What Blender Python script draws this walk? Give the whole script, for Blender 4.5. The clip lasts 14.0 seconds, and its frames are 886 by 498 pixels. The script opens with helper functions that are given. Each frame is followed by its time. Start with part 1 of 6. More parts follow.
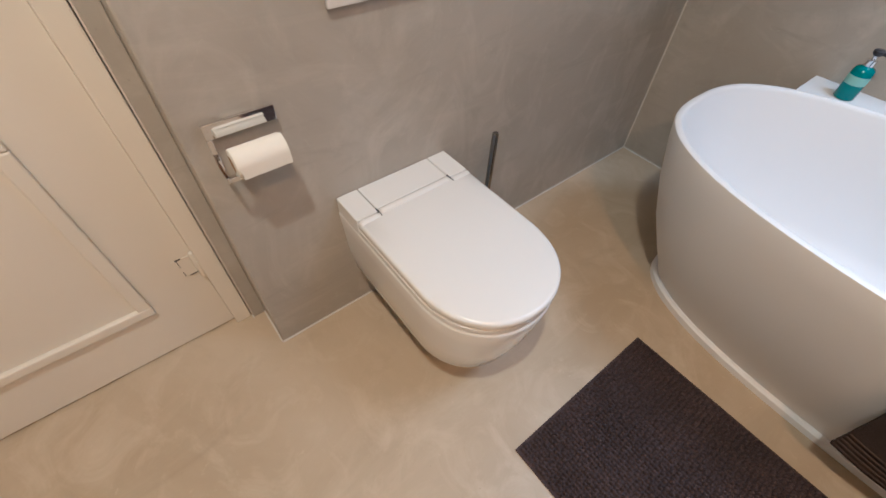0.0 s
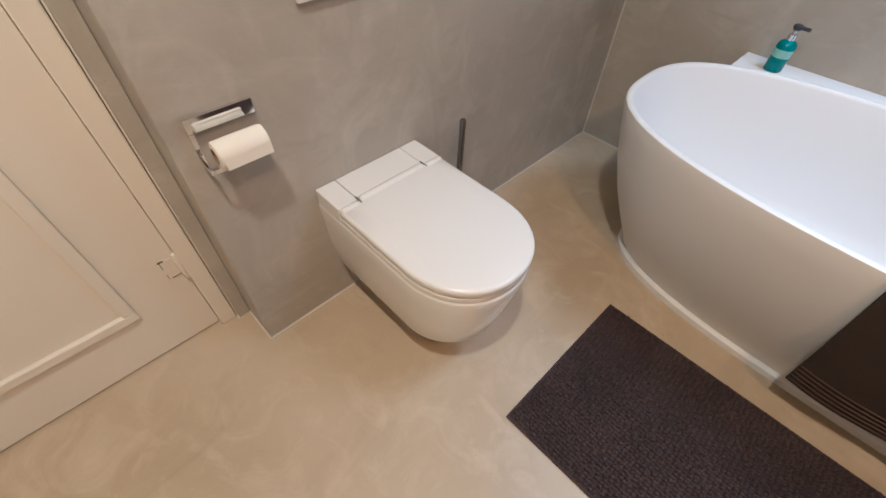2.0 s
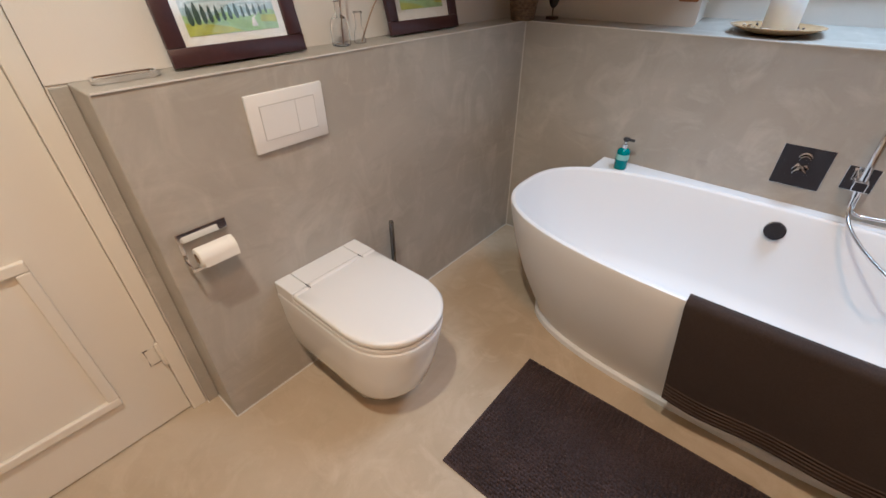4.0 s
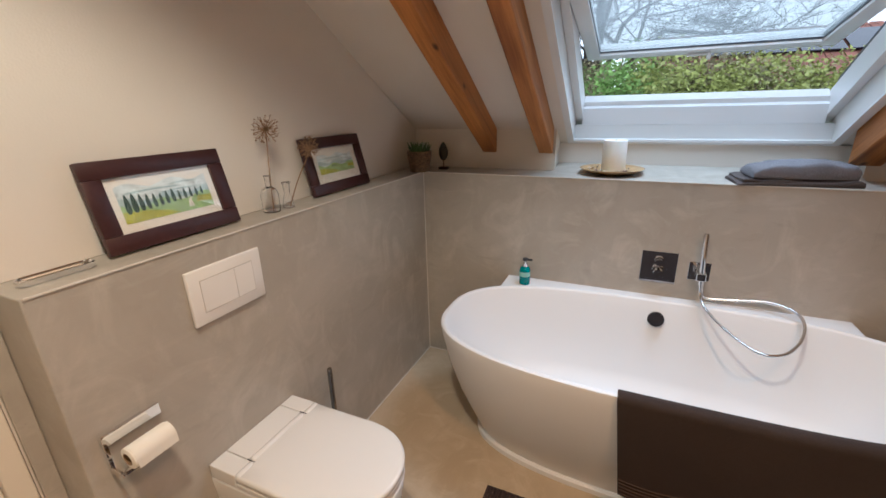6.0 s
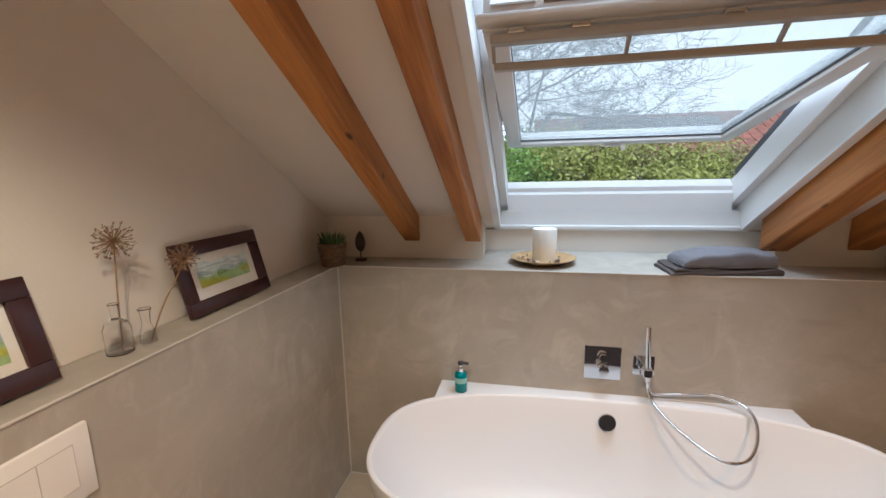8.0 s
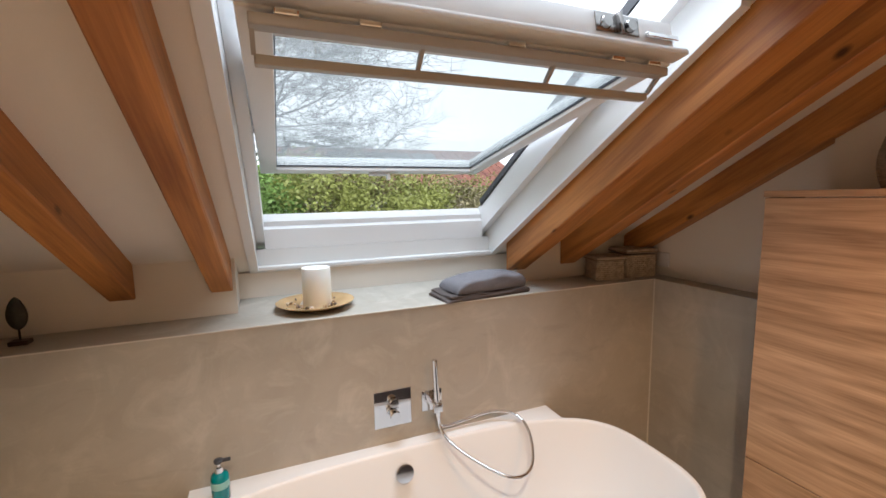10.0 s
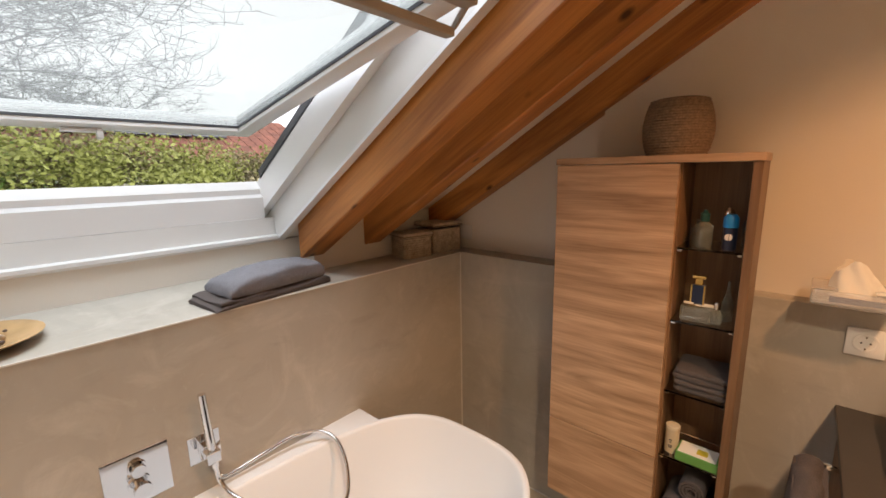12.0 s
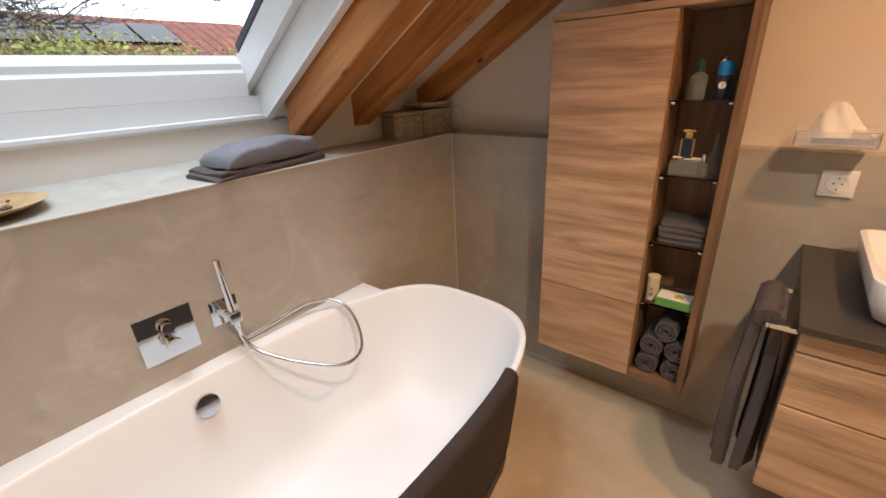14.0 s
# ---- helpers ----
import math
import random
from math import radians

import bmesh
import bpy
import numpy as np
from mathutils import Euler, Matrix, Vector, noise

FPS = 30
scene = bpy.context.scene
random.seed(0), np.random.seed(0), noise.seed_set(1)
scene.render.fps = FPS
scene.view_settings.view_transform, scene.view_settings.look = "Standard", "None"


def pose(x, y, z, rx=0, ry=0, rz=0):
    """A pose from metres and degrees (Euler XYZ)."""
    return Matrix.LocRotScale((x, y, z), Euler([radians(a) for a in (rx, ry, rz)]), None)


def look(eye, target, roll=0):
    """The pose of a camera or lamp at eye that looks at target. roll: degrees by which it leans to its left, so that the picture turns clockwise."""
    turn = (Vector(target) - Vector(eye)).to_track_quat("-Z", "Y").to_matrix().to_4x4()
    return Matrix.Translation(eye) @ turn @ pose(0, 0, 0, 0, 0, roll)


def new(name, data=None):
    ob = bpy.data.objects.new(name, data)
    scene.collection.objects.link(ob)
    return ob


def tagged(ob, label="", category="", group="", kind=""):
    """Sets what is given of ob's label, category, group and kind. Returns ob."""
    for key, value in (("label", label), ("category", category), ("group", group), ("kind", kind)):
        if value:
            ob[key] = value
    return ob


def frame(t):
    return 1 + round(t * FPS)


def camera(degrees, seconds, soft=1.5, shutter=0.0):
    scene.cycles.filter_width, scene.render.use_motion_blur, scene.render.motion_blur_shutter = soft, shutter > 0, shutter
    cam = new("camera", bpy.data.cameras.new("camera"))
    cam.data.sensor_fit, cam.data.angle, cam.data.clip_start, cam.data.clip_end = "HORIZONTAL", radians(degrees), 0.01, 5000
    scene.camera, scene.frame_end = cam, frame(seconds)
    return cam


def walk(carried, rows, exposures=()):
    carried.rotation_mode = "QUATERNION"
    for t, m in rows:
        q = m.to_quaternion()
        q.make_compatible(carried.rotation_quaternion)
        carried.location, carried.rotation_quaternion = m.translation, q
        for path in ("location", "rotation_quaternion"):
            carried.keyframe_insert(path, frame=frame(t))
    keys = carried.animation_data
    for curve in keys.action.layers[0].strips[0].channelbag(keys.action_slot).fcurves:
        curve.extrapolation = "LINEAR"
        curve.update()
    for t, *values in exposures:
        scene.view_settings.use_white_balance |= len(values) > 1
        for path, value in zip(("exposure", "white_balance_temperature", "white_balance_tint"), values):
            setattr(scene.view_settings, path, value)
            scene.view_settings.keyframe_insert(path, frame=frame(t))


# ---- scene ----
cam = camera(93.6, 14.0, soft=1.6)
PATH = [
    (0, (0.763, -1.765, 1.173), (-0.228, -0.917, -0.342), 3.2),
    (0.5, (0.78, -1.794, 1.163), (-0.193, -0.926, -0.353), 2.7),
    (1, (0.79, -1.81, 1.161), (-0.164, -0.92, -0.355), 2.6),
    (1.5, (0.798, -1.825, 1.163), (-0.137, -0.909, -0.349), 2.7),
    (2, (0.812, -1.83, 1.172), (-0.107, -0.875, -0.327), 2.8),
    (2.2, (0.826, -1.832, 1.179), (-0.091, -0.854, -0.305), 2.9),
    (4.3, (1.144, -1.956, 1.339), (0.074, -0.631, 0.291), -0.9),
    (4.5, (1.137, -1.967, 1.342), (0.076, -0.592, 0.35), -1.4),
    (5, (1.114, -2.001, 1.384), (0.134, -0.488, 0.518), -1.4),
    (5.5, (1.073, -2.041, 1.42), (0.197, -0.406, 0.674), -1.5),
    (6, (1.045, -2.061, 1.439), (0.261, -0.337, 0.795), -1.4),
    (6.5, (1.028, -2.052, 1.478), (0.279, -0.279, 0.934), -1.3),
    (7, (0.978, -2.003, 1.502), (0.267, -0.188, 1.054), -1.4),
    (7.2, (0.952, -1.963, 1.505), (0.268, -0.13, 1.092), -1.4),
    (9.3, (0.788, -1.621, 1.562), (1.14, 0.325, 1.262), -0.8),
    (9.5, (0.751, -1.62, 1.546), (1.228, 0.304, 1.279), -1.0),
    (10, (0.824, -1.529, 1.538), (1.565, 0.312, 1.29), -1.0),
    (10.5, (0.939, -1.391, 1.541), (1.87, 0.362, 1.294), -0.9),
    (11, (1.029, -1.31, 1.535), (2.171, 0.308, 1.255), -0.5),
    (11.5, (1.055, -1.294, 1.524), (2.398, 0.155, 1.209), -0.5),
    (12, (1.025, -1.284, 1.51), (2.493, 0.021, 1.136), -1.1),
    (12.5, (0.987, -1.285, 1.474), (2.5, -0.054, 1.031), -1.9),
    (13, (0.959, -1.286, 1.439), (2.459, -0.077, 0.904), -2.6),
    (13.5, (0.945, -1.295, 1.402), (2.405, -0.09, 0.757), -2.9),
    (14, (0.935, -1.296, 1.37), (2.352, -0.112, 0.602), -3.0),
]
walk(cam, [(t, look(eye, target, roll)) for t, eye, target, roll in PATH], [(0, 0.06, 4750, 5), (2, 0.08, 4800, 5), (5, 0.02, 5100, 7), (7, -0.06, 5400, 8), (9.5, 0.14, 5850, 10), (11, 0.04, 6400, 12), (12.5, 0.12, 6600, 13), (14, 0.20, 6000, 11)])

# ---- world and lights ----
world = bpy.data.worlds.new("overcast_sky")
scene.world = world
world.use_nodes = True
wn, wl = world.node_tree.nodes, world.node_tree.links
sky = wn.new("ShaderNodeTexSky")
sky.sky_type, sky.sun_disc = "NISHITA", False
sky.sun_elevation, sky.sun_rotation = radians(26), radians(204)
cloud = wn.new("ShaderNodeTexNoise")
cloud.inputs["Scale"].default_value, cloud.inputs["Detail"].default_value = 2.5, 5
cramp = wn.new("ShaderNodeValToRGB")
cramp.color_ramp.elements[0].color, cramp.color_ramp.elements[1].color = (6.6, 6.7, 6.8, 1), (8.9, 9.0, 9.1, 1)
wmix = wn.new("ShaderNodeMix")
wmix.data_type = "RGBA"
wmix.inputs[0].default_value = 0.9
wl.new(cloud.outputs["Fac"], cramp.inputs[0])
wl.new(sky.outputs[0], wmix.inputs[6])
wl.new(cramp.outputs[0], wmix.inputs[7])
wl.new(wmix.outputs[2], wn["Background"].inputs[0])
wn["Background"].inputs[1].default_value = 0.26


def lamp(name, kind, energy, color, m, **kw):
    data = bpy.data.lights.new(name, kind)
    data.energy, data.color = energy, color
    for key, value in kw.items():
        if key == "size":
            data.size = value
        elif key == "size_y":
            data.shape, data.size_y = "RECTANGLE", value
        elif key == "angle":
            data.angle = value
        elif key == "radius":
            data.shadow_soft_size = value
        elif key == "spot":
            data.spot_size, data.spot_blend = value, 0.45
    ob = new(name, data)
    ob.matrix_world = m
    return ob


lamp("window_daylight", "AREA", 44, (0.86, 0.94, 1.0), look((1.29, -0.10, 2.95), (1.25, -0.55, 1.0)), size=1.0, size_y=0.9)
lamp("sun", "SUN", 1.5, (1.0, 0.97, 0.93), look((-4, -9, 4.8), (0, 0, 0)), angle=radians(20))
LAMPS = [(0.80, -1.95, 2.56, 98, (1.0, 0.78, 0.52)), (1.66, -1.95, 2.56, 74, (1.0, 0.48, 0.19))]
for x, y, z, e, tone in LAMPS:
    lamp("downlight_glow", "SPOT", e, tone, look((x, y, z), (x, y + 0.02, 0)), radius=0.045, spot=radians(120))

# ---- materials ----
def material(name, base, rough=0.5, metal=0.0, var=0.0, scale=4.0, fine=0.0, fine_scale=80.0, bump=0.0, bump_scale=60.0, tint=None, spec=0.5, coat=0.0, rvar=0.0):
    m = bpy.data.materials.new(name)
    m.use_nodes = True
    n, l = m.node_tree.nodes, m.node_tree.links
    b = n["Principled BSDF"]
    b.inputs["Base Color"].default_value = (*base, 1)
    b.inputs["Roughness"].default_value, b.inputs["Metallic"].default_value = rough, metal
    b.inputs["Specular IOR Level"].default_value, b.inputs["Coat Weight"].default_value = spec, coat
    tc = n.new("ShaderNodeTexCoord")
    if var or fine:
        big = n.new("ShaderNodeTexNoise")
        big.inputs["Scale"].default_value, big.inputs["Detail"].default_value = scale, 6
        big.inputs["Distortion"].default_value = 0.25
        small = n.new("ShaderNodeTexNoise")
        small.inputs["Scale"].default_value, small.inputs["Detail"].default_value = fine_scale, 3
        l.new(tc.outputs["Object"], big.inputs["Vector"])
        l.new(tc.outputs["Object"], small.inputs["Vector"])
        r = n.new("ShaderNodeMapRange")
        r.inputs[1].default_value, r.inputs[2].default_value = 0.3, 0.7
        r.inputs[3].default_value, r.inputs[4].default_value = 1 - var, 1 + var
        l.new(big.outputs["Fac"], r.inputs[0])
        r2 = n.new("ShaderNodeMapRange")
        r2.inputs[1].default_value, r2.inputs[2].default_value = 0.3, 0.7
        r2.inputs[3].default_value, r2.inputs[4].default_value = 1 - fine, 1 + fine
        l.new(small.outputs["Fac"], r2.inputs[0])
        mul = n.new("ShaderNodeMath")
        mul.operation = "MULTIPLY"
        l.new(r.outputs[0], mul.inputs[0])
        l.new(r2.outputs[0], mul.inputs[1])
        v = n.new("ShaderNodeVectorMath")
        v.operation = "SCALE"
        v.inputs[0].default_value = base
        if tint:
            mx = n.new("ShaderNodeMix")
            mx.data_type = "RGBA"
            mx.inputs[6].default_value, mx.inputs[7].default_value = (*base, 1), (*tint, 1)
            l.new(big.outputs["Fac"], mx.inputs[0])
            l.new(mx.outputs[2], v.inputs[0])
        l.new(mul.outputs[0], v.inputs[3])
        l.new(v.outputs[0], b.inputs["Base Color"])
        if rvar:
            r3 = n.new("ShaderNodeMapRange")
            r3.inputs[1].default_value, r3.inputs[2].default_value = 0.3, 0.7
            r3.inputs[3].default_value, r3.inputs[4].default_value = rough - rvar, rough + rvar
            l.new(big.outputs["Fac"], r3.inputs[0])
            l.new(r3.outputs[0], b.inputs["Roughness"])
    if bump:
        t = n.new("ShaderNodeTexNoise")
        t.inputs["Scale"].default_value, t.inputs["Detail"].default_value = bump_scale, 4
        l.new(tc.outputs["Object"], t.inputs["Vector"])
        bp = n.new("ShaderNodeBump")
        bp.inputs["Strength"].default_value, bp.inputs["Distance"].default_value = bump, 0.004
        l.new(t.outputs["Fac"], bp.inputs["Height"])
        l.new(bp.outputs[0], b.inputs["Normal"])
    return m


def wood(name, light, dark, axis, rough=0.45, scale=1.0, coat=0.0, knots=True, slant=0.0, figure=0.0):
    """axis: 0, 1 or 2, the way the grain runs; slant: its turn about x in degrees."""
    m = bpy.data.materials.new(name)
    m.use_nodes = True
    n, l = m.node_tree.nodes, m.node_tree.links
    b = n["Principled BSDF"]
    b.inputs["Roughness"].default_value, b.inputs["Coat Weight"].default_value = rough, coat
    tc = n.new("ShaderNodeTexCoord")
    mp = n.new("ShaderNodeMapping")
    stretch = [14 * scale] * 3
    stretch[axis] = 1.3 * scale
    turn = n.new("ShaderNodeMapping")
    turn.inputs["Rotation"].default_value = (radians(slant), 0, 0)
    info = n.new("ShaderNodeObjectInfo")
    add = n.new("ShaderNodeVectorMath")
    add.operation = "ADD"
    sc = n.new("ShaderNodeMath")
    sc.operation = "MULTIPLY"
    sc.inputs[1].default_value = 7.0
    l.new(info.outputs["Random"], sc.inputs[0])
    l.new(tc.outputs["Object"], turn.inputs[0])
    l.new(turn.outputs[0], add.inputs[0])
    l.new(sc.outputs[0], add.inputs[1])
    mp.inputs["Scale"].default_value = stretch
    l.new(add.outputs[0], mp.inputs[0])
    g = n.new("ShaderNodeTexNoise")
    g.inputs["Scale"].default_value, g.inputs["Detail"].default_value, g.inputs["Distortion"].default_value = 1.0, 8, 1.2
    l.new(mp.outputs[0], g.inputs["Vector"])
    fine = n.new("ShaderNodeMapping")
    stretch2 = [160 * scale] * 3
    stretch2[axis] = 5 * scale
    fine.inputs["Scale"].default_value = stretch2
    l.new(add.outputs[0], fine.inputs[0])
    g2 = n.new("ShaderNodeTexNoise")
    g2.inputs["Scale"].default_value, g2.inputs["Detail"].default_value = 1.0, 3
    l.new(fine.outputs[0], g2.inputs["Vector"])
    w = n.new("ShaderNodeMath")
    w.operation = "MULTIPLY_ADD"
    w.inputs[1].default_value = 0.35 if knots else 0.42
    l.new(g2.outputs["Fac"], w.inputs[0])
    l.new(g.outputs["Fac"], w.inputs[2])
    if figure:
        fm = n.new("ShaderNodeMapping")
        fs = [1.0] * 3
        fs[axis] = 0.07
        fm.inputs["Scale"].default_value = fs
        l.new(add.outputs[0], fm.inputs[0])
        wv = n.new("ShaderNodeTexNoise")
        wv.inputs["Scale"].default_value, wv.inputs["Detail"].default_value, wv.inputs["Distortion"].default_value = 4.5, 1.5, 0.3
        l.new(fm.outputs[0], wv.inputs["Vector"])
        rings = n.new("ShaderNodeMath")
        rings.operation = "MULTIPLY"
        rings.inputs[1].default_value = 85
        l.new(wv.outputs["Fac"], rings.inputs[0])
        sn = n.new("ShaderNodeMath")
        sn.operation = "SINE"
        l.new(rings.outputs[0], sn.inputs[0])
        mx = n.new("ShaderNodeMath")
        mx.operation = "MULTIPLY_ADD"
        mx.inputs[1].default_value = figure
        l.new(sn.outputs[0], mx.inputs[0])
        l.new(w.outputs[0], mx.inputs[2])
        w = mx
    ramp = n.new("ShaderNodeValToRGB")
    ramp.color_ramp.elements[0].position, ramp.color_ramp.elements[0].color = 0.45, (*dark, 1)
    ramp.color_ramp.elements[1].position, ramp.color_ramp.elements[1].color = 0.85, (*light, 1)
    if not knots:
        ramp.color_ramp.elements[0].position, ramp.color_ramp.elements[1].position = 0.48, 0.96
    l.new(w.outputs[0], ramp.inputs[0])
    out = ramp.outputs[0]
    if knots:
        km = n.new("ShaderNodeMapping")
        ks = [9 * scale] * 3
        ks[axis] = 5.0 * scale
        km.inputs["Scale"].default_value = ks
        l.new(add.outputs[0], km.inputs[0])
        vo = n.new("ShaderNodeTexVoronoi")
        vo.inputs["Scale"].default_value = 0.95
        l.new(km.outputs[0], vo.inputs["Vector"])
        kr = n.new("ShaderNodeValToRGB")
        kr.color_ramp.elements[0].position, kr.color_ramp.elements[0].color = 0.07, (0.08, 0.06, 0.05, 1)
        kr.color_ramp.elements[1].position, kr.color_ramp.elements[1].color = 0.14, (1, 1, 1, 1)
        l.new(vo.outputs["Distance"], kr.inputs[0])
        kx = n.new("ShaderNodeMix")
        kx.data_type, kx.blend_type = "RGBA", "MULTIPLY"
        kx.inputs[0].default_value = 0.92
        l.new(out, kx.inputs[6])
        l.new(kr.outputs[0], kx.inputs[7])
        out = kx.outputs[2]
    l.new(out, b.inputs["Base Color"])
    bp = n.new("ShaderNodeBump")
    bp.inputs["Strength"].default_value, bp.inputs["Distance"].default_value = 0.15, 0.002
    l.new(g2.outputs["Fac"], bp.inputs["Height"])
    l.new(bp.outputs[0], b.inputs["Normal"])
    return m


def glass(name, tint=(1, 1, 1), rough=0.0, ior=1.45, weight=1.0):
    m = material(name, tint, rough)
    b = m.node_tree.nodes["Principled BSDF"]
    b.inputs["Transmission Weight"].default_value, b.inputs["IOR"].default_value = weight, ior
    return m


def microcement(name, pale, mid, deep, rough, seed=0.0):
    """Trowelled microcement: clouds at two scales, long soft trowel sweeps, pale scuffs and pinholes."""
    m = bpy.data.materials.new(name)
    m.use_nodes = True
    n, l = m.node_tree.nodes, m.node_tree.links
    b = n["Principled BSDF"]
    tc = n.new("ShaderNodeTexCoord")
    def noise_at(scale, detail, distort, stretch=(1, 1, 1), turn=(0, 0, 0), rough_=0.5):
        mp = n.new("ShaderNodeMapping")
        mp.inputs["Location"].default_value = (seed, seed * 0.7, seed * 1.3)
        mp.inputs["Rotation"].default_value = turn
        mp.inputs["Scale"].default_value = stretch
        l.new(tc.outputs["Object"], mp.inputs[0])
        t = n.new("ShaderNodeTexNoise")
        t.inputs["Scale"].default_value, t.inputs["Detail"].default_value = scale, detail
        t.inputs["Distortion"].default_value, t.inputs["Roughness"].default_value = distort, rough_
        l.new(mp.outputs[0], t.inputs["Vector"])
        return t.outputs["Fac"]
    def span(src, a, c, lo, hi):
        r = n.new("ShaderNodeMapRange")
        r.inputs[1].default_value, r.inputs[2].default_value, r.inputs[3].default_value, r.inputs[4].default_value = a, c, lo, hi
        l.new(src, r.inputs[0])
        return r.outputs[0]
    def blend(fac, a, c, mode="MIX"):
        x = n.new("ShaderNodeMix")
        x.data_type, x.blend_type = "RGBA", mode
        l.new(fac, x.inputs[0])
        for k, v in ((6, a), (7, c)):
            if isinstance(v, tuple):
                x.inputs[k].default_value = (*v, 1)
            else:
                l.new(v, x.inputs[k])
        return x.outputs[2]
    clouds = noise_at(1.9, 7, 0.7, rough_=0.6)
    patches = noise_at(5.5, 6, 1.1, (1, 1.25, 0.8), (0.3, 0.2, 0.5), 0.62)
    sweeps = noise_at(4.0, 6, 0.7, (1.0, 0.45, 2.2), (0.6, 0.4, 0.3), 0.65)
    scuffs = noise_at(26.0, 6, 1.5, (1.0, 1.0, 0.7), (0.2, 0.9, 0.4), 0.7)
    pits = noise_at(120.0, 2, 0.0)
    col = blend(span(clouds, 0.36, 0.64, 0, 1), deep, mid)
    col = blend(span(patches, 0.50, 0.72, 0, 0.75), col, pale)
    col = blend(span(sweeps, 0.56, 0.70, 0, 0.28), col, tuple(min(1, v * 1.16) for v in pale))
    col = blend(span(sweeps, 0.44, 0.32, 0, 0.40), col, tuple(v * 0.84 for v in deep))
    col = blend(span(scuffs, 0.63, 0.74, 0, 0.30), col, tuple(min(1, v * 1.22) for v in pale))
    col = blend(span(pits, 0.74, 0.80, 0, 0.35), col, tuple(v * 0.6 for v in deep))
    l.new(col, b.inputs["Base Color"])
    l.new(span(patches, 0.35, 0.65, rough + 0.07, rough - 0.06), b.inputs["Roughness"])
    h = n.new("ShaderNodeMath")
    h.operation = "MULTIPLY_ADD"
    h.inputs[1].default_value = 0.35
    l.new(scuffs, h.inputs[0])
    l.new(sweeps, h.inputs[2])
    bp = n.new("ShaderNodeBump")
    bp.inputs["Strength"].default_value, bp.inputs["Distance"].default_value = 0.12, 0.004
    l.new(h.outputs[0], bp.inputs["Height"])
    l.new(bp.outputs[0], b.inputs["Normal"])
    return m


MICRO = microcement("microcement_wall", (0.49, 0.465, 0.415), (0.42, 0.395, 0.35), (0.355, 0.33, 0.285), 0.43)
FLOORM = microcement("microcement_floor", (0.56, 0.475, 0.355), (0.50, 0.415, 0.30), (0.43, 0.345, 0.235), 0.40, 3.7)
PLASTER = material("cream_plaster", (0.74, 0.69, 0.62), 0.9, var=0.02, scale=3, bump=0.15, bump_scale=180)
BEAD = material("light_sealant", (0.62, 0.60, 0.56), 0.6)
DOORW = material("cream_door_paint", (0.74, 0.70, 0.62), 0.45, var=0.02, bump=0.05, bump_scale=30)
BEAM = wood("stained_pine_beam", (0.56, 0.235, 0.058), (0.25, 0.085, 0.019), 1, 0.5, 1.0, 0.0, True, 31)
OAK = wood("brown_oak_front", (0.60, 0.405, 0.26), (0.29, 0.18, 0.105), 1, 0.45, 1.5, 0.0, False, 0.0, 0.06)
# same oak darkened: shade on sides and inside the cabinet is in the colour
OAKV = wood("brown_oak_shaded_side", (0.26, 0.155, 0.085), (0.13, 0.070, 0.036), 2, 0.45, 1.1, 0.0, False)
DARKW = material("dark_grey_top", (0.045, 0.038, 0.032), 0.45, var=0.06, scale=20, fine=0.1, fine_scale=200)
CERAMIC = material("white_ceramic", (0.76, 0.76, 0.75), 0.08, coat=0.3)
ACRYL = material("matt_white_tub", (0.71, 0.71, 0.71), 0.46)
PLASTIC = material("white_plastic", (0.74, 0.735, 0.72), 0.25)
WINW = material("white_window_paint", (0.72, 0.73, 0.74), 0.35)
LINING = material("white_lining", (0.66, 0.66, 0.65), 0.5)
CHROME = material("chrome", (0.78, 0.78, 0.79), 0.06, 1.0)
POLISH = material("polished_chrome_plate", (0.80, 0.80, 0.81), 0.03, 1.0)
STEEL = material("dark_polished_steel", (0.30, 0.29, 0.28), 0.15, 1.0)
DCHROME = material("dark_grey_plug", (0.03, 0.03, 0.035), 0.3)
RUG = material("dark_brown_chenille", (0.050, 0.033, 0.034), 0.95, var=0.25, scale=6, fine=0.3, fine_scale=160, bump=0.3, bump_scale=300)
TOWELB = material("dark_brown_terry", (0.040, 0.026, 0.021), 0.95, var=0.1, scale=5, fine=0.3, fine_scale=400, bump=1.0, bump_scale=600)
TOWELG = material("grey_terry", (0.19, 0.185, 0.205), 0.95, var=0.1, scale=8, fine=0.25, fine_scale=350, bump=1.0, bump_scale=500)
TOWELC = material("dim_grey_terry", (0.105, 0.095, 0.10), 0.95, var=0.1, scale=8, fine=0.25, fine_scale=350, bump=1.0, bump_scale=500)
TOWELD = material("dark_grey_terry", (0.095, 0.078, 0.074), 0.95, var=0.1, scale=8, fine=0.25, fine_scale=350, bump=1.0, bump_scale=500)
FRAMEM = material("dark_red_wood_frame", (0.042, 0.015, 0.016), 0.35, var=0.15, scale=10, fine=0.1, fine_scale=90)
PAPERW = material("white_paper", (0.78, 0.76, 0.70), 0.8, bump=0.05, bump_scale=200)
CLEAR = glass("clear_glass")
MIRROR = material("mirror_glass", (0.9, 0.9, 0.9), 0.01, 1.0)


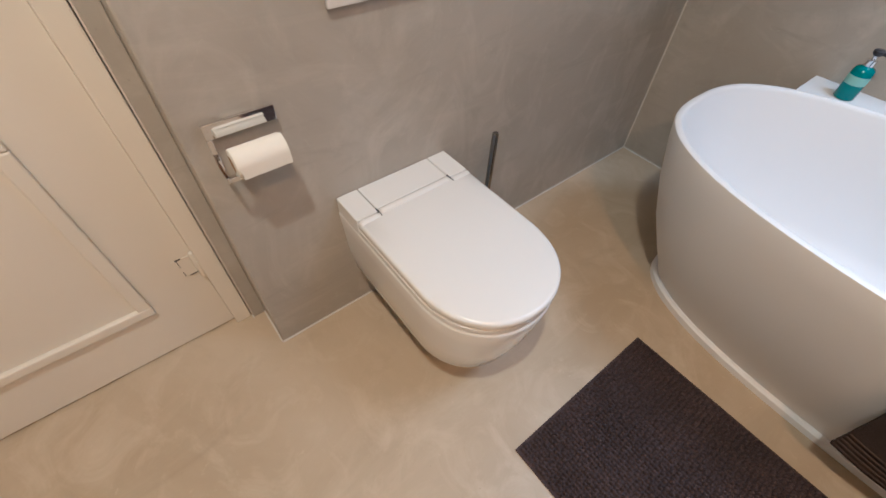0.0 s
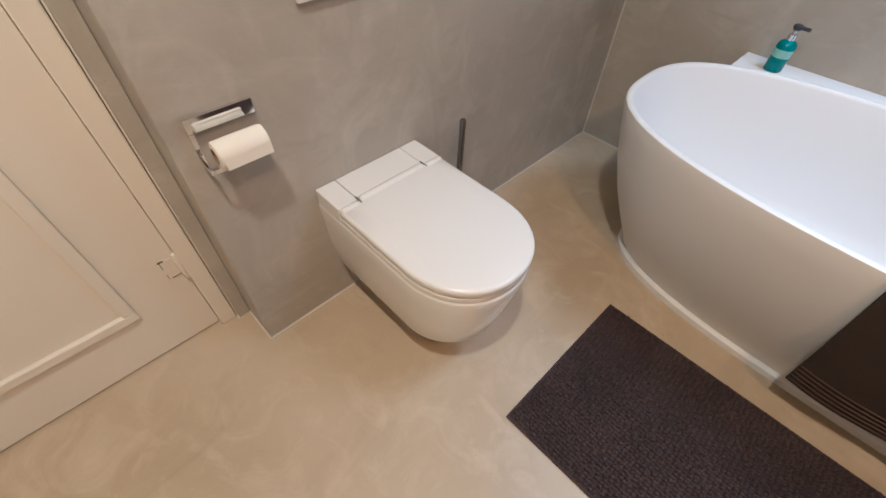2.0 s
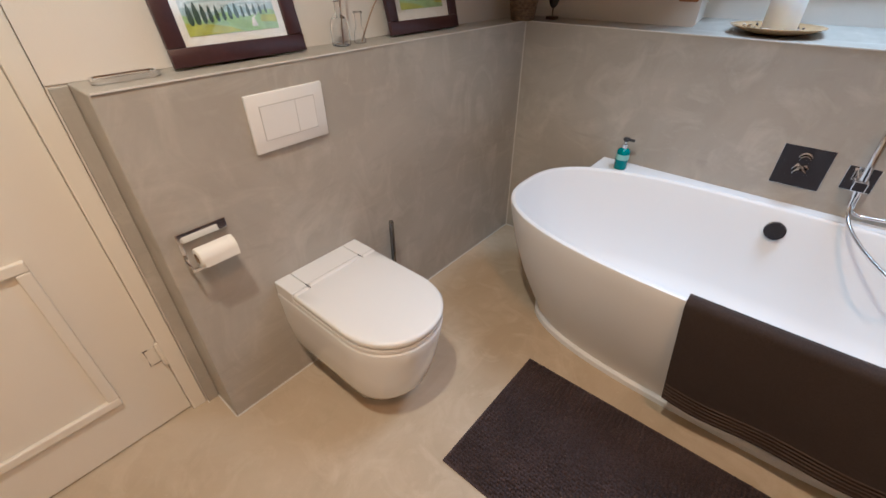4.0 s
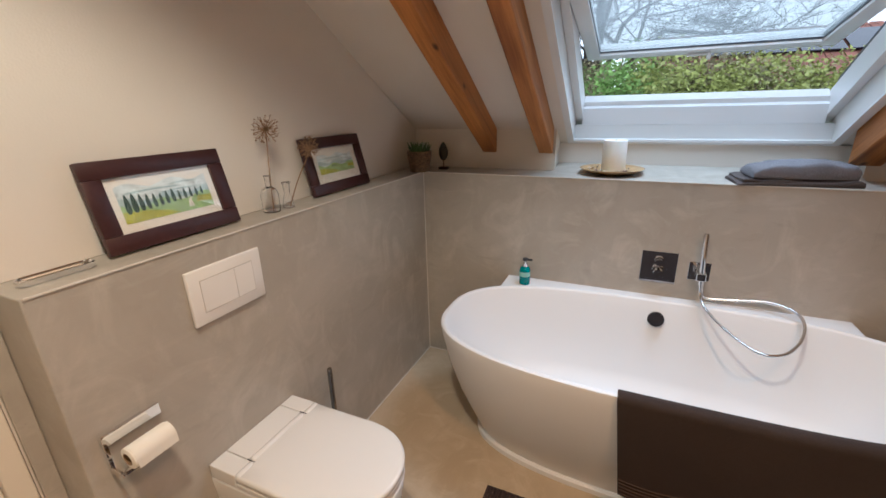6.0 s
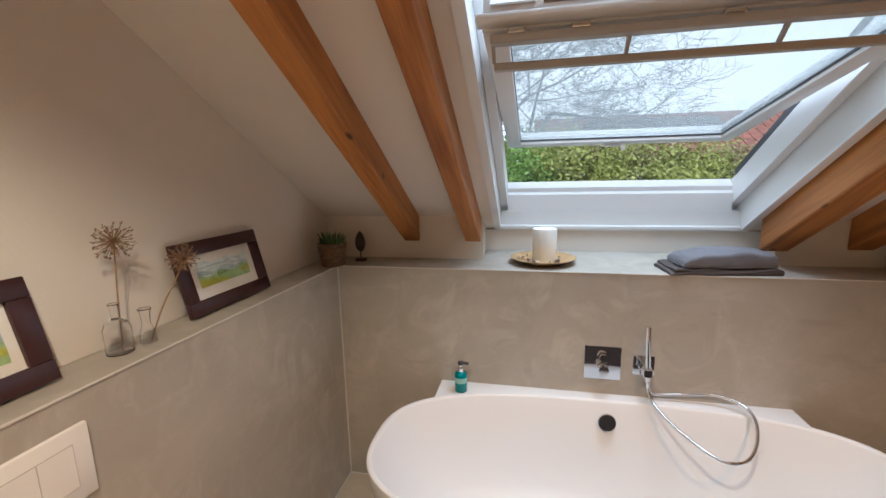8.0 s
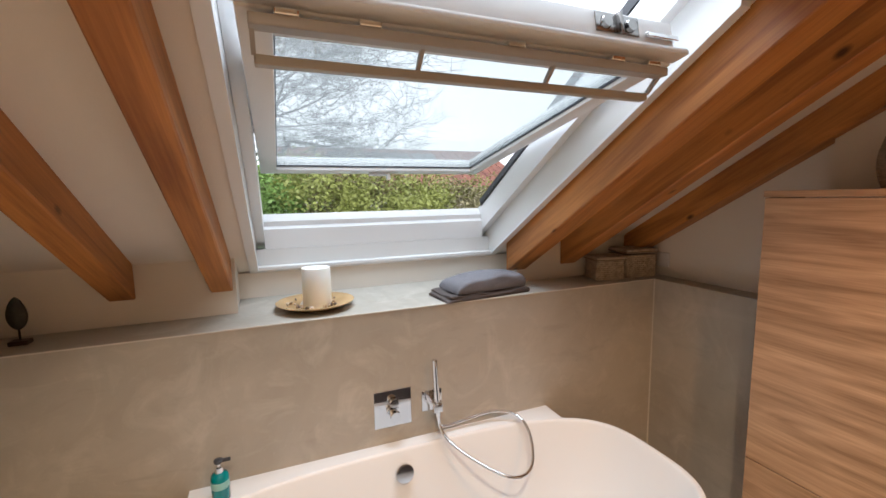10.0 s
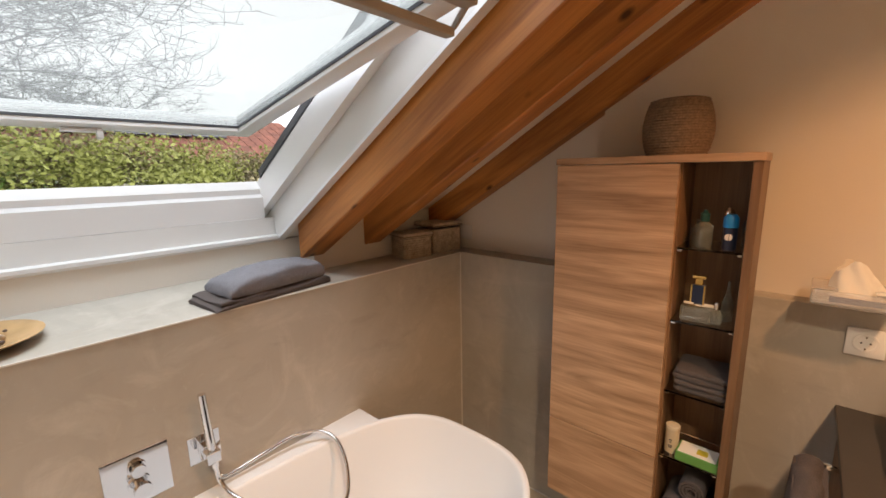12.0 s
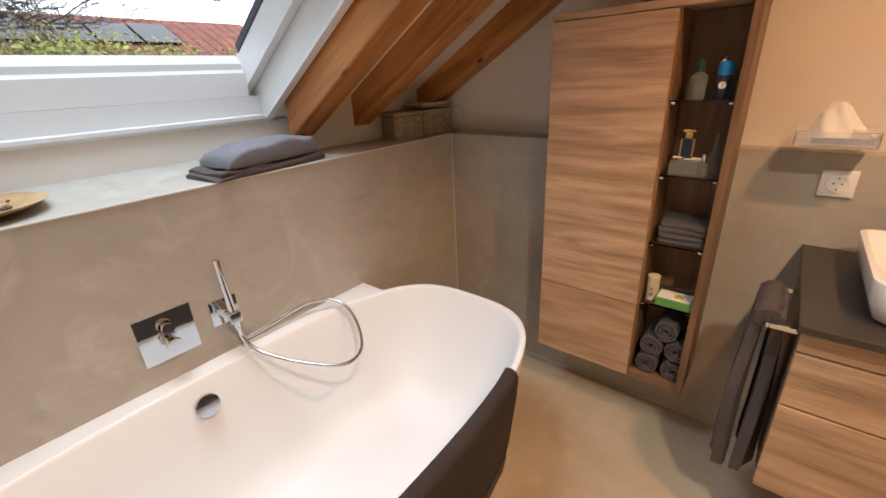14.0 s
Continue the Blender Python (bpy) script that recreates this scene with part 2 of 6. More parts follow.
# ---- shapes ----
def part(name, bm, mat, parent=None, label="", smooth=None, kind="", loc=None):
    me = bpy.data.meshes.new(name)
    bmesh.ops.recalc_face_normals(bm, faces=bm.faces)
    bm.to_mesh(me)
    bm.free()
    for mt in (mat if isinstance(mat, (list, tuple)) else [mat]):
        me.materials.append(mt)
    if smooth is not None:
        me.shade_smooth()
        me.set_sharp_from_angle(angle=radians(smooth))
    ob = new(name, me)
    ob.parent = parent
    if loc:
        ob.location = loc
    return tagged(ob, label, kind=kind)


def thing(name, label, category, loc=(0, 0, 0), group=""):
    ob = new(name)
    ob.location = loc
    return tagged(ob, label, category, group)


def setting(name, bm, mat, label="", smooth=None):
    return part(name, bm, mat, None, label, smooth, "structure")


def box(bm, x0, x1, y0, y1, z0, z1, bevel=0.0, seg=2):
    r = bmesh.ops.create_cube(bm, size=1, matrix=Matrix.Translation(((x0 + x1) / 2, (y0 + y1) / 2, (z0 + z1) / 2)) @ Matrix.Diagonal((abs(x1 - x0), abs(y1 - y0), abs(z1 - z0), 1)))
    if bevel:
        edges = list({e for v in r["verts"] for e in v.link_edges})
        bmesh.ops.bevel(bm, geom=edges, offset=bevel, segments=seg, affect="EDGES", profile=0.5)
    return bm


def boxes(*specs, bevel=0.0):
    bm = bmesh.new()
    for s in specs:
        box(bm, *s, bevel=bevel)
    return bm


def prism(bm, pts, axis, a, b):
    """Extrudes a closed outline along an axis from a to b. pts hold the other two coordinates, in x, y, z order."""
    def at(p, c):
        q = list(p)
        q.insert(axis, c)
        return q
    lo = [bm.verts.new(at(p, a)) for p in pts]
    hi = [bm.verts.new(at(p, b)) for p in pts]
    bm.faces.new(lo)
    bm.faces.new(hi[::-1])
    for i in range(len(pts)):
        j = (i + 1) % len(pts)
        bm.faces.new((lo[i], lo[j], hi[j], hi[i]))
    return bm


def loft(bm, rings, cap0=True, cap1=True, closed=True):
    vs = [[bm.verts.new(p) for p in ring] for ring in rings]
    n = len(vs[0])
    for a, b in zip(vs, vs[1:]):
        for i in range(n if closed else n - 1):
            j = (i + 1) % n
            bm.faces.new((a[i], a[j], b[j], b[i]))
    if cap0:
        bm.faces.new(vs[0][::-1])
    if cap1:
        bm.faces.new(vs[-1])
    return vs


def lathe(bm, profile, n=24, centre=(0, 0, 0), cap0=True, cap1=True):
    rings = [[(centre[0] + r * math.cos(2 * math.pi * i / n), centre[1] + r * math.sin(2 * math.pi * i / n), centre[2] + z) for i in range(n)] for r, z in profile]
    return loft(bm, rings, cap0, cap1)


def tube(bm, pts, r, n=10):
    pts = [Vector(p) for p in pts]
    rings = []
    up = Vector((0.1, 0.2, 1)).normalized()
    for i, p in enumerate(pts):
        d = (pts[min(i + 1, len(pts) - 1)] - pts[max(i - 1, 0)]).normalized()
        side = d.cross(up).normalized()
        up = side.cross(d).normalized()
        rad = r[i] if isinstance(r, (list, tuple)) else r
        rings.append([p + (side * math.cos(2 * math.pi * k / n) + up * math.sin(2 * math.pi * k / n)) * rad for k in range(n)])
    loft(bm, rings)
    return bm


def smooth_path(pts, n=12):
    out = []
    P = [Vector(p) for p in pts]
    P = [P[0] * 2 - P[1]] + P + [P[-1] * 2 - P[-2]]
    for i in range(1, len(P) - 2):
        for k in range(n):
            t = k / n
            a, b, c, d = P[i - 1], P[i], P[i + 1], P[i + 2]
            out.append(0.5 * ((2 * b) + (c - a) * t + (2 * a - 5 * b + 4 * c - d) * t * t + (3 * b - a - 3 * c + d) * t ** 3))
    out.append(P[-2])
    return out


# ---- plan ----
W = 2.598          # right lower wall
LEDGE = 1.108      # top of the lower walls
LEFT = -0.15       # upper wall behind the toilet and door plane
RIGHT = 2.71       # upper right wall
KNEE = 0.215       # upper knee wall
NICHE = 0.33       # back of the sill under the window
WALLR = 2.665      # upper right wall behind the cabinet
BACK = -3.1        # wall behind the walk
ROOF0, ROOFS = 1.45, 0.60
FLAT = 2.60


def roof(y):
    return min(FLAT, ROOF0 - ROOFS * y)


# ---- structure ----
def build_structure():
    setting("floor", boxes((LEFT - 0.2, RIGHT + 0.2, BACK - 0.2, 0.5, -0.12, 0)), FLOORM, "seamless beige microcement floor")
    # lower walls
    setting("wall_west_lower", boxes((LEFT, 0, -1.735, 0.0, 0, LEDGE), bevel=0.004), MICRO, "grey microcement half wall behind the toilet")
    setting("wall_west_return", boxes((LEFT, -0.137, -1.772, -1.7352, 0, LEDGE - 0.003), bevel=0.003), MICRO)
    bm = bmesh.new()
    prism(bm, [(0.0, -0.0), (0.0, LEDGE), (KNEE + 0.1, LEDGE), (KNEE + 0.1, 0)], 0, LEFT, 0.672)
    prism(bm, [(0.0, -0.0), (0.0, LEDGE), (0.15, LEDGE), (NICHE + 0.1, LEDGE + 0.045), (NICHE + 0.1, 0)], 0, 0.6722, 1.93)
    prism(bm, [(0.0, -0.0), (0.0, LEDGE), (KNEE + 0.1, LEDGE), (KNEE + 0.1, 0)], 0, 1.9302, RIGHT)
    setting("wall_north_lower", bm, MICRO, "grey microcement half wall behind the bathtub with deep ledge")
    setting("wall_east_lower", boxes((W, RIGHT, BACK, -0.0005, 0, LEDGE), bevel=0.003), MICRO, "grey microcement half wall")
    # upper walls
    def gable(x0, x1, y0, name):
        b = bmesh.new()
        yk = (ROOF0 - FLAT) / ROOFS
        pts = [(y0, LEDGE), (KNEE + 0.1, LEDGE), (KNEE + 0.1, roof(KNEE + 0.1) + 0.05)]
        pts += [(yk, FLAT + 0.05), (y0, FLAT + 0.05)] if y0 < yk else [(y0, roof(y0) + 0.05)]
        prism(b, pts, 0, x0, x1)
        return setting(name, b, PLASTER, "cream plastered gable wall")
    gable(LEFT - 0.15, LEFT, -1.775, "wall_west_upper")
    gable(RIGHT, RIGHT + 0.15, BACK, "wall_east_upper")
    setting("wall_east_base", boxes((RIGHT, RIGHT + 0.15, BACK, 0.3, 0, LEDGE)), PLASTER)
    b = bmesh.new()
    yk = (ROOF0 - FLAT) / ROOFS
    prism(b, [(BACK, LEDGE), (-0.66, LEDGE), (-0.66, roof(-0.66) + 0.03), (yk, FLAT + 0.03), (BACK, FLAT + 0.03)], 0, WALLR, RIGHT)
    setting("wall_east_step", b, PLASTER, "cream plastered upper wall")
    setting("wall_west_base", boxes((LEFT - 0.15, LEFT - 0.002, -1.775, 0.3, 0, LEDGE - 0.001)), PLASTER)
    setting("wall_south", boxes((LEFT - 0.15, RIGHT + 0.15, BACK - 0.15, BACK, 0, FLAT)), PLASTER, "cream plastered wall")
    setting("wall_behind_door", boxes((LEFT - 0.22, LEFT - 0.152, BACK, -1.70, 0, 2.3)), PLASTER)
    setting("wall_west_door_side", boxes((LEFT - 0.15, LEFT, BACK, -2.72, 0, FLAT), (LEFT - 0.15, LEFT, -2.72, -1.776, 2.12, FLAT)), PLASTER)
    setting("wall_knee_west", boxes((LEFT, 0.672, KNEE, KNEE + 0.1, LEDGE - 0.01, roof(KNEE))), PLASTER, "cream plastered knee wall above the ledge")
    setting("wall_knee_east", boxes((1.93, RIGHT, KNEE + 0.02, KNEE + 0.12, LEDGE - 0.01, roof(KNEE + 0.02))), PLASTER, "cream plastered knee wall above the ledge")
    setting("wall_knee_window", boxes((0.672, 1.93, NICHE, NICHE + 0.1, LEDGE, roof(NICHE) - 0.01)), PLASTER)
    setting("wall_niche_cheek", boxes((0.662, 0.672, KNEE + 0.1, NICHE, LEDGE, roof(NICHE)), (1.93, 1.94, KNEE + 0.12, NICHE, LEDGE, roof(NICHE))), PLASTER)
    # ceiling
    yk = (ROOF0 - FLAT) / ROOFS
    b = bmesh.new()
    T = 0.30
    def slab(x0, x1, ya, yb):
        prism(b, [(ya, ROOF0 - ROOFS * ya), (yb, ROOF0 - ROOFS * yb), (yb, ROOF0 - ROOFS * yb + T), (ya, ROOF0 - ROOFS * ya + T)], 0, x0, x1)
    slab(LEFT - 0.15, WX0 - 0.03, 0.5, yk - 0.2)
    slab(WX1 + 0.03, RIGHT + 0.15, 0.5, yk - 0.2)
    slab(WX0 - 0.03, WX1 + 0.03, WY1 - 0.03, yk - 0.2)
    box(b, LEFT - 0.15, RIGHT + 0.15, BACK - 0.15, yk, FLAT, FLAT + 0.2)
    setting("ceiling", b, PLASTER, "cream plastered sloping ceiling")
    # sealant lines in the corners
    setting("trim_corner_west", boxes((0, 0.004, -0.004, 0, 0, LEDGE)), BEAD)
    setting("trim_corner_east", boxes((W - 0.004, W, -0.004, 0, 0, LEDGE)), BEAD)
    setting("trim_floor_west", boxes((0, 0.004, -1.735, -0.004, 0, 0.004), (-0.137, 0.001, -1.7395, -1.7355, 0, 0.004), (-0.1458, -0.133, -1.776, -1.772, 0, 0.004)), BEAD)
    setting("trim_floor_east", boxes((W - 0.004, W, BACK, -0.004, 0, 0.004)), BEAD)
    setting("trim_floor_north", boxes((0.004, W - 0.004, -0.004, 0, 0, 0.004)), BEAD)
    setting("trim_ledge_edge", boxes((0.0, 0.0035, -1.73, -0.004, LEDGE - 0.0035, LEDGE + 0.0005), (0.0, W, -0.0035, 0.0, LEDGE - 0.0035, LEDGE + 0.0006)), BEAD)


def build_beams():
    DIR = Vector((0, -1, ROOFS)).normalized()
    spec = [("b", 0.272, 0.352, 0.125), ("b", 0.585, 0.66, 0.125), ("b", 1.868, 1.978, 0.14), ("b", 2.19, 2.285, 0.13), ("b", 2.62, 2.708, 0.13)]
    for i, (_, x0, x1, dep) in enumerate(spec):
        b = bmesh.new()
        y0, y1 = KNEE + (0.02 if x0 > 1 else 0), (ROOF0 - FLAT) / ROOFS
        o = dep
        prism(b, [(y0, ROOF0 - ROOFS * y0 + 0.01), (y1, FLAT + 0.01), (y1, FLAT - o), (y0 + 0.0, ROOF0 - ROOFS * y0 - o)], 0, x0, x1)
        bmesh.ops.bevel(b, geom=list(b.edges), offset=0.004, segments=1, affect="EDGES")
        setting("rafter", b, BEAM, "stained pine rafter with knots under the sloping ceiling")


# ---- skylight ----
WX0, WX1 = 0.745, 1.83      # lining opening
WY0, WY1 = 0.312, -0.86     # bottom and top of the lining on the ceiling


def build_window():
    # lining: from the ceiling plane out to the frame
    L = 0.25
    fb_y, fb_z = 0.385, 1.44
    top_y = -0.86
    b = bmesh.new()
    prism(b, [(WY0, roof(WY0)), (WY1, ROOF0 - ROOFS * WY1), (WY1, ROOF0 - ROOFS * WY1 + L + 0.05), (fb_y + 0.09, roof(fb_y) + L + 0.0), (fb_y + 0.09, 1.30), (WY0 + 0.03, roof(WY0) - 0.03)], 0, WX0 - 0.03, WX0)
    prism(b, [(WY0, roof(WY0)), (WY1, ROOF0 - ROOFS * WY1), (WY1, ROOF0 - ROOFS * WY1 + L + 0.05), (fb_y + 0.09, roof(fb_y) + L + 0.0), (fb_y + 0.09, 1.30), (WY0 + 0.03, roof(WY0) - 0.03)], 0, WX1, WX1 + 0.03)
    prism(b, [(WY0, roof(WY0)), (WY0 + 0.02, roof(WY0) - 0.012), (0.40, roof(WY0) - 0.012), (0.40, fb_z - 0.106), (0.346, fb_z - 0.106), (0.340, roof(WY0) + 0.004)], 0, WX0, WX1)
    prism(b, [(WY1, ROOF0 - ROOFS * WY1), (WY1 - 0.03, ROOF0 - ROOFS * WY1), (WY1 - 0.03, ROOF0 - ROOFS * WY1 + L + 0.05), (WY1, ROOF0 - ROOFS * WY1 + L + 0.05)], 0, WX0, WX1)
    setting("window_1_lining", b, LINING, "white skylight lining")
    w = tagged(new("window_1"), "white pivot skylight standing open with raindrops on the pane", kind="structure")
    # casing strip on the ceiling round the lining
    b = bmesh.new()
    t, cw = 0.012, 0.028
    def strip(x0, x1, ya, yb):
        prism(b, [(ya, ROOF0 - ROOFS * ya), (yb, ROOF0 - ROOFS * yb), (yb, ROOF0 - ROOFS * yb - t), (ya, ROOF0 - ROOFS * ya - t)], 0, x0, x1)
    strip(WX0 - cw, WX0 + 0.004, WY0 + 0.02, WY1)
    strip(WX1 - 0.004, WX1 + cw, WY0 + 0.02, WY1)
    strip(WX0 + 0.004, WX1 - 0.004, WY0 + 0.022, WY0)
    part("casing", b, WINW, w)
    # fixed frame
    b = bmesh.new()
    def fz(y):
        return fb_z + 0.03 - ROOFS * (y - fb_y)
    for x0, x1 in ((WX0 + 0.001, WX0 + 0.035), (WX1 - 0.035, WX1 - 0.001)):
        prism(b, [(fb_y + 0.05, fz(fb_y + 0.05) - 0.12), (WY1 + 0.005, fz(WY1) - 0.12), (WY1 + 0.005, fz(WY1)), (fb_y + 0.05, fz(fb_y + 0.05))], 0, x0, x1)
    prism(b, [(fb_y - 0.02, fb_z - 0.10), (fb_y + 0.06, fb_z - 0.10), (fb_y + 0.06, fb_z + 0.015), (fb_y + 0.01, fb_z + 0.038), (fb_y - 0.02, fb_z + 0.008)], 0, WX0 + 0.035, WX1 - 0.035)
    prism(b, [(fb_y - 0.035, fb_z - 0.105), (fb_y - 0.0205, fb_z - 0.105), (fb_y - 0.0205, fb_z - 0.012), (fb_y - 0.035, fb_z - 0.024)], 0, WX0 + 0.035, WX1 - 0.035)
    part("frame", b, WINW, w)
    b = bmesh.new()
    prism(b, [(fb_y + 0.03, fz(fb_y) - 0.02), (WY1, fz(WY1) + 0.0), (WY1, fz(WY1) + 0.09), (fb_y + 0.06, fz(fb_y) + 0.05)], 0, WX1 + 0.0, WX1 + 0.05)
    prism(b, [(fb_y + 0.03, fz(fb_y) - 0.02), (WY1, fz(WY1) + 0.0), (WY1, fz(WY1) + 0.09), (fb_y + 0.06, fz(fb_y) + 0.05)], 0, WX0 - 0.05, WX0 - 0.0)
    part("flashing", b, material("dark_grey_flashing", (0.04, 0.04, 0.045), 0.5), w, "dark grey metal flashing")
    # sash, turned about its pivot
    y0, z0, y1, z1 = 0.345, 1.645, -0.74, 1.852
    d = Vector((0, y0 - y1, z0 - z1))
    n_ = d.length
    d.normalize()
    up = Vector((0, -d.z, d.y))
    M = Matrix(((1, 0, 0, 0), (0, d.y, up.y, y1), (0, d.z, up.z, z1), (0, 0, 0, 1)))
    sx0, sx1 = WX0 + 0.038, WX1 - 0.07
    def sb(*spec, mat=WINW, name="sash", label="", bevel=0.004, parent=w):
        bb = boxes(*spec, bevel=bevel)
        bmesh.ops.transform(bb, matrix=M, verts=bb.verts)
        return part(name, bb, mat, parent, label, smooth=40)
    sash = sb((sx0, sx0 + 0.06, 0, n_, 0, 0.055), (sx1 - 0.06, sx1, 0, n_, 0, 0.055), (sx0 + 0.06, sx1 - 0.06, n_ - 0.065, n_, 0, 0.055), (sx0 + 0.06, sx1 - 0.06, 0, 0.08, 0, 0.055), name="sash")
    sb((sx0 + 0.059, sx0 + 0.063, 0.08, n_ - 0.065, 0.012, 0.02), (sx1 - 0.063, sx1 - 0.059, 0.08, n_ - 0.065, 0.012, 0.02), (sx0 + 0.06, sx1 - 0.06, n_ - 0.068, n_ - 0.064, 0.012, 0.02), mat=DCHROME, name="gasket", bevel=0, parent=sash, label="black rubber gasket")
    pane = sb((sx0 + 0.06, sx1 - 0.06, 0.08, n_ - 0.065, 0.022, 0.040), mat=PANE, name="pane", bevel=0, parent=sash, label="rain-spotted glass pane")
    pane.visible_shadow = False
    sb(((sx0 + sx1) / 2 - 0.05, (sx0 + sx1) / 2 + 0.03, n_ - 0.03, n_ - 0.012, -0.012, -0.001), ((sx0 + sx1) / 2 + 0.03, (sx0 + sx1) / 2 + 0.045, n_ - 0.034, n_ - 0.008, -0.03, -0.001), name="latch", bevel=0.003, parent=sash)
    # ventilation bar at the top of the sash
    bar = sb((sx0 + 0.004, sx1 - 0.025, -0.035, 0.005, 0.022, 0.085), (sx0 - 0.012, sx1 + 0.012, -0.045, 0.005, 0.006, 0.0215), name="ventilation_bar", bevel=0.006, parent=sash, label="white ventilation bar with screws and hinges")
    for cx in (sx0 + 0.20, sx1 - 0.20):
        sb((cx - 0.062, cx + 0.062, -0.0385, -0.0352, 0.034, 0.078), mat=STEEL, name="latch_plate", bevel=0.001, parent=sash, label="grey metal latch plate")
        sb((cx - 0.004, cx + 0.004, -0.052, -0.0386, 0.030, 0.080), mat=STEEL, name="latch_lever", bevel=0.002, parent=sash)
        for dx in (-0.035, 0.035):
            bb = bmesh.new()
            bmesh.ops.create_cone(bb, cap_ends=True, segments=18, radius1=0.016, radius2=0.013, depth=0.010, matrix=Matrix.Translation((cx + dx, -0.042, 0.055)) @ Matrix.Rotation(radians(90), 4, "X"))
            bmesh.ops.transform(bb, matrix=M, verts=bb.verts)
            part("knob", bb, STEEL, sash, smooth=40)
    for a, c in ((sx0 + 0.02, sx0 + 0.12), (sx1 - 0.12, sx1 - 0.02)):
        bb = boxes((a, c, -0.045, -0.036, 0.035, 0.048), bevel=0.003)
        bmesh.ops.transform(bb, matrix=M, verts=bb.verts)
        part("bolt", bb, CHROME, sash)
    # lower rail of the open flap below the bar
    bl = thing("blind_rail", "pale rolled roller blind frame hanging at the top of the skylight", "window blind", (0, 0, 0))
    cream = material("taupe_aluminium", (0.36, 0.325, 0.29), 0.4)
    c0, c1 = sx0 + 0.02, sx1 - 0.03
    def rail(name, *spec, mat=cream):
        bb = boxes(*spec, bevel=0.003)
        return part(name, bb, mat, bl)
    zt = z1 - 0.012
    rail("top_rail", (c0, c1, y1 - 0.02, y1 + 0.015, zt - 0.02, zt))
    rail("bottom_rail", (c0 + 0.005, c1 - 0.01, y1 + 0.03, y1 + 0.055, zt - 0.068, zt - 0.050))
    for x in (c0 + 0.005, c0 + (c1 - c0) * 0.33, c0 + (c1 - c0) * 0.66, c1 - 0.005):
        bb = bmesh.new()
        prism(bb, [(y1 + 0.0, zt - 0.018), (y1 + 0.035, zt - 0.052), (y1 + 0.045, zt - 0.049), (y1 + 0.012, zt - 0.014)], 0, x - 0.004, x + 0.004)
        part("cross_strip", bb, cream, bl)
    for x in (c0 + 0.06, c0 + 0.2, c0 + 0.5, c1 - 0.16, c1 - 0.05):
        part("hinge", boxes((x - 0.02, x + 0.02, y1 - 0.025, y1 + 0.0, zt - 0.002, zt + 0.010), bevel=0.003), CHROME, bl)


def pane_material():
    m = bpy.data.materials.new("rainy_pane")
    m.use_nodes = True
    n, l = m.node_tree.nodes, m.node_tree.links
    n.remove(n["Principled BSDF"])
    tr, gl, df, mix, mix2 = n.new("ShaderNodeBsdfTransparent"), n.new("ShaderNodeBsdfGlossy"), n.new("ShaderNodeBsdfTranslucent"), n.new("ShaderNodeMixShader"), n.new("ShaderNodeMixShader")
    tr.inputs[0].default_value = (0.64, 0.65, 0.635, 1)
    gl.inputs["Roughness"].default_value = 0.04
    tc, vo = n.new("ShaderNodeTexCoord"), n.new("ShaderNodeTexVoronoi")
    vo.inputs["Scale"].default_value = 75
    l.new(tc.outputs["Object"], vo.inputs["Vector"])
    rmp = n.new("ShaderNodeMapRange")
    rmp.inputs[1].default_value, rmp.inputs[2].default_value, rmp.inputs[3].default_value, rmp.inputs[4].default_value = 0.10, 0.20, 0.20, 0.11
    l.new(vo.outputs["Distance"], rmp.inputs[0])
    df.inputs[0].default_value = (0.60, 0.62, 0.62, 1)
    l.new(rmp.outputs[0], mix2.inputs[0])
    l.new(tr.outputs[0], mix2.inputs[1])
    l.new(df.outputs[0], mix2.inputs[2])
    mix.inputs[0].default_value = 0.06
    l.new(mix2.outputs[0], mix.inputs[1])
    l.new(gl.outputs[0], mix.inputs[2])
    l.new(mix.outputs[0], n["Material Output"].inputs[0])
    return m


PANE = pane_material()


# ---- bathtub ----
TCX, TCY, TZ, TEX, TEXW = 1.233, -0.445, 0.565, 3.2, 2.75
OUTER = [(0.710, 0.252, 0.0), (0.727, 0.268, 0.05), (0.765, 0.300, 0.13), (0.816, 0.343, 0.25), (0.858, 0.378, 0.38), (0.885, 0.400, 0.50), (0.894, 0.406, 0.553), (0.893, 0.405, 0.562), (0.888, 0.400, TZ)]
INNER = [(0.880, 0.390, TZ), (0.876, 0.386, 0.562), (0.872, 0.382, 0.553), (0.852, 0.360, 0.47), (0.790, 0.322, 0.34), (0.725, 0.275, 0.22), (0.63, 0.225, 0.155), (0.49, 0.165, 0.135), (0.2, 0.07, 0.13)]


def tub_ring(rx, ry, z, cx=TCX, cy=TCY, n=96, ex=TEX):
    out = []
    for i in range(n):
        a = 2 * math.pi * i / n
        c, s = math.cos(a), math.sin(a)
        e = ex if c > 0 else TEXW
        out.append((cx + rx * math.copysign(abs(c) ** (2 / e), c), cy + ry * math.copysign(abs(s) ** (2 / e), s), z))
    return out


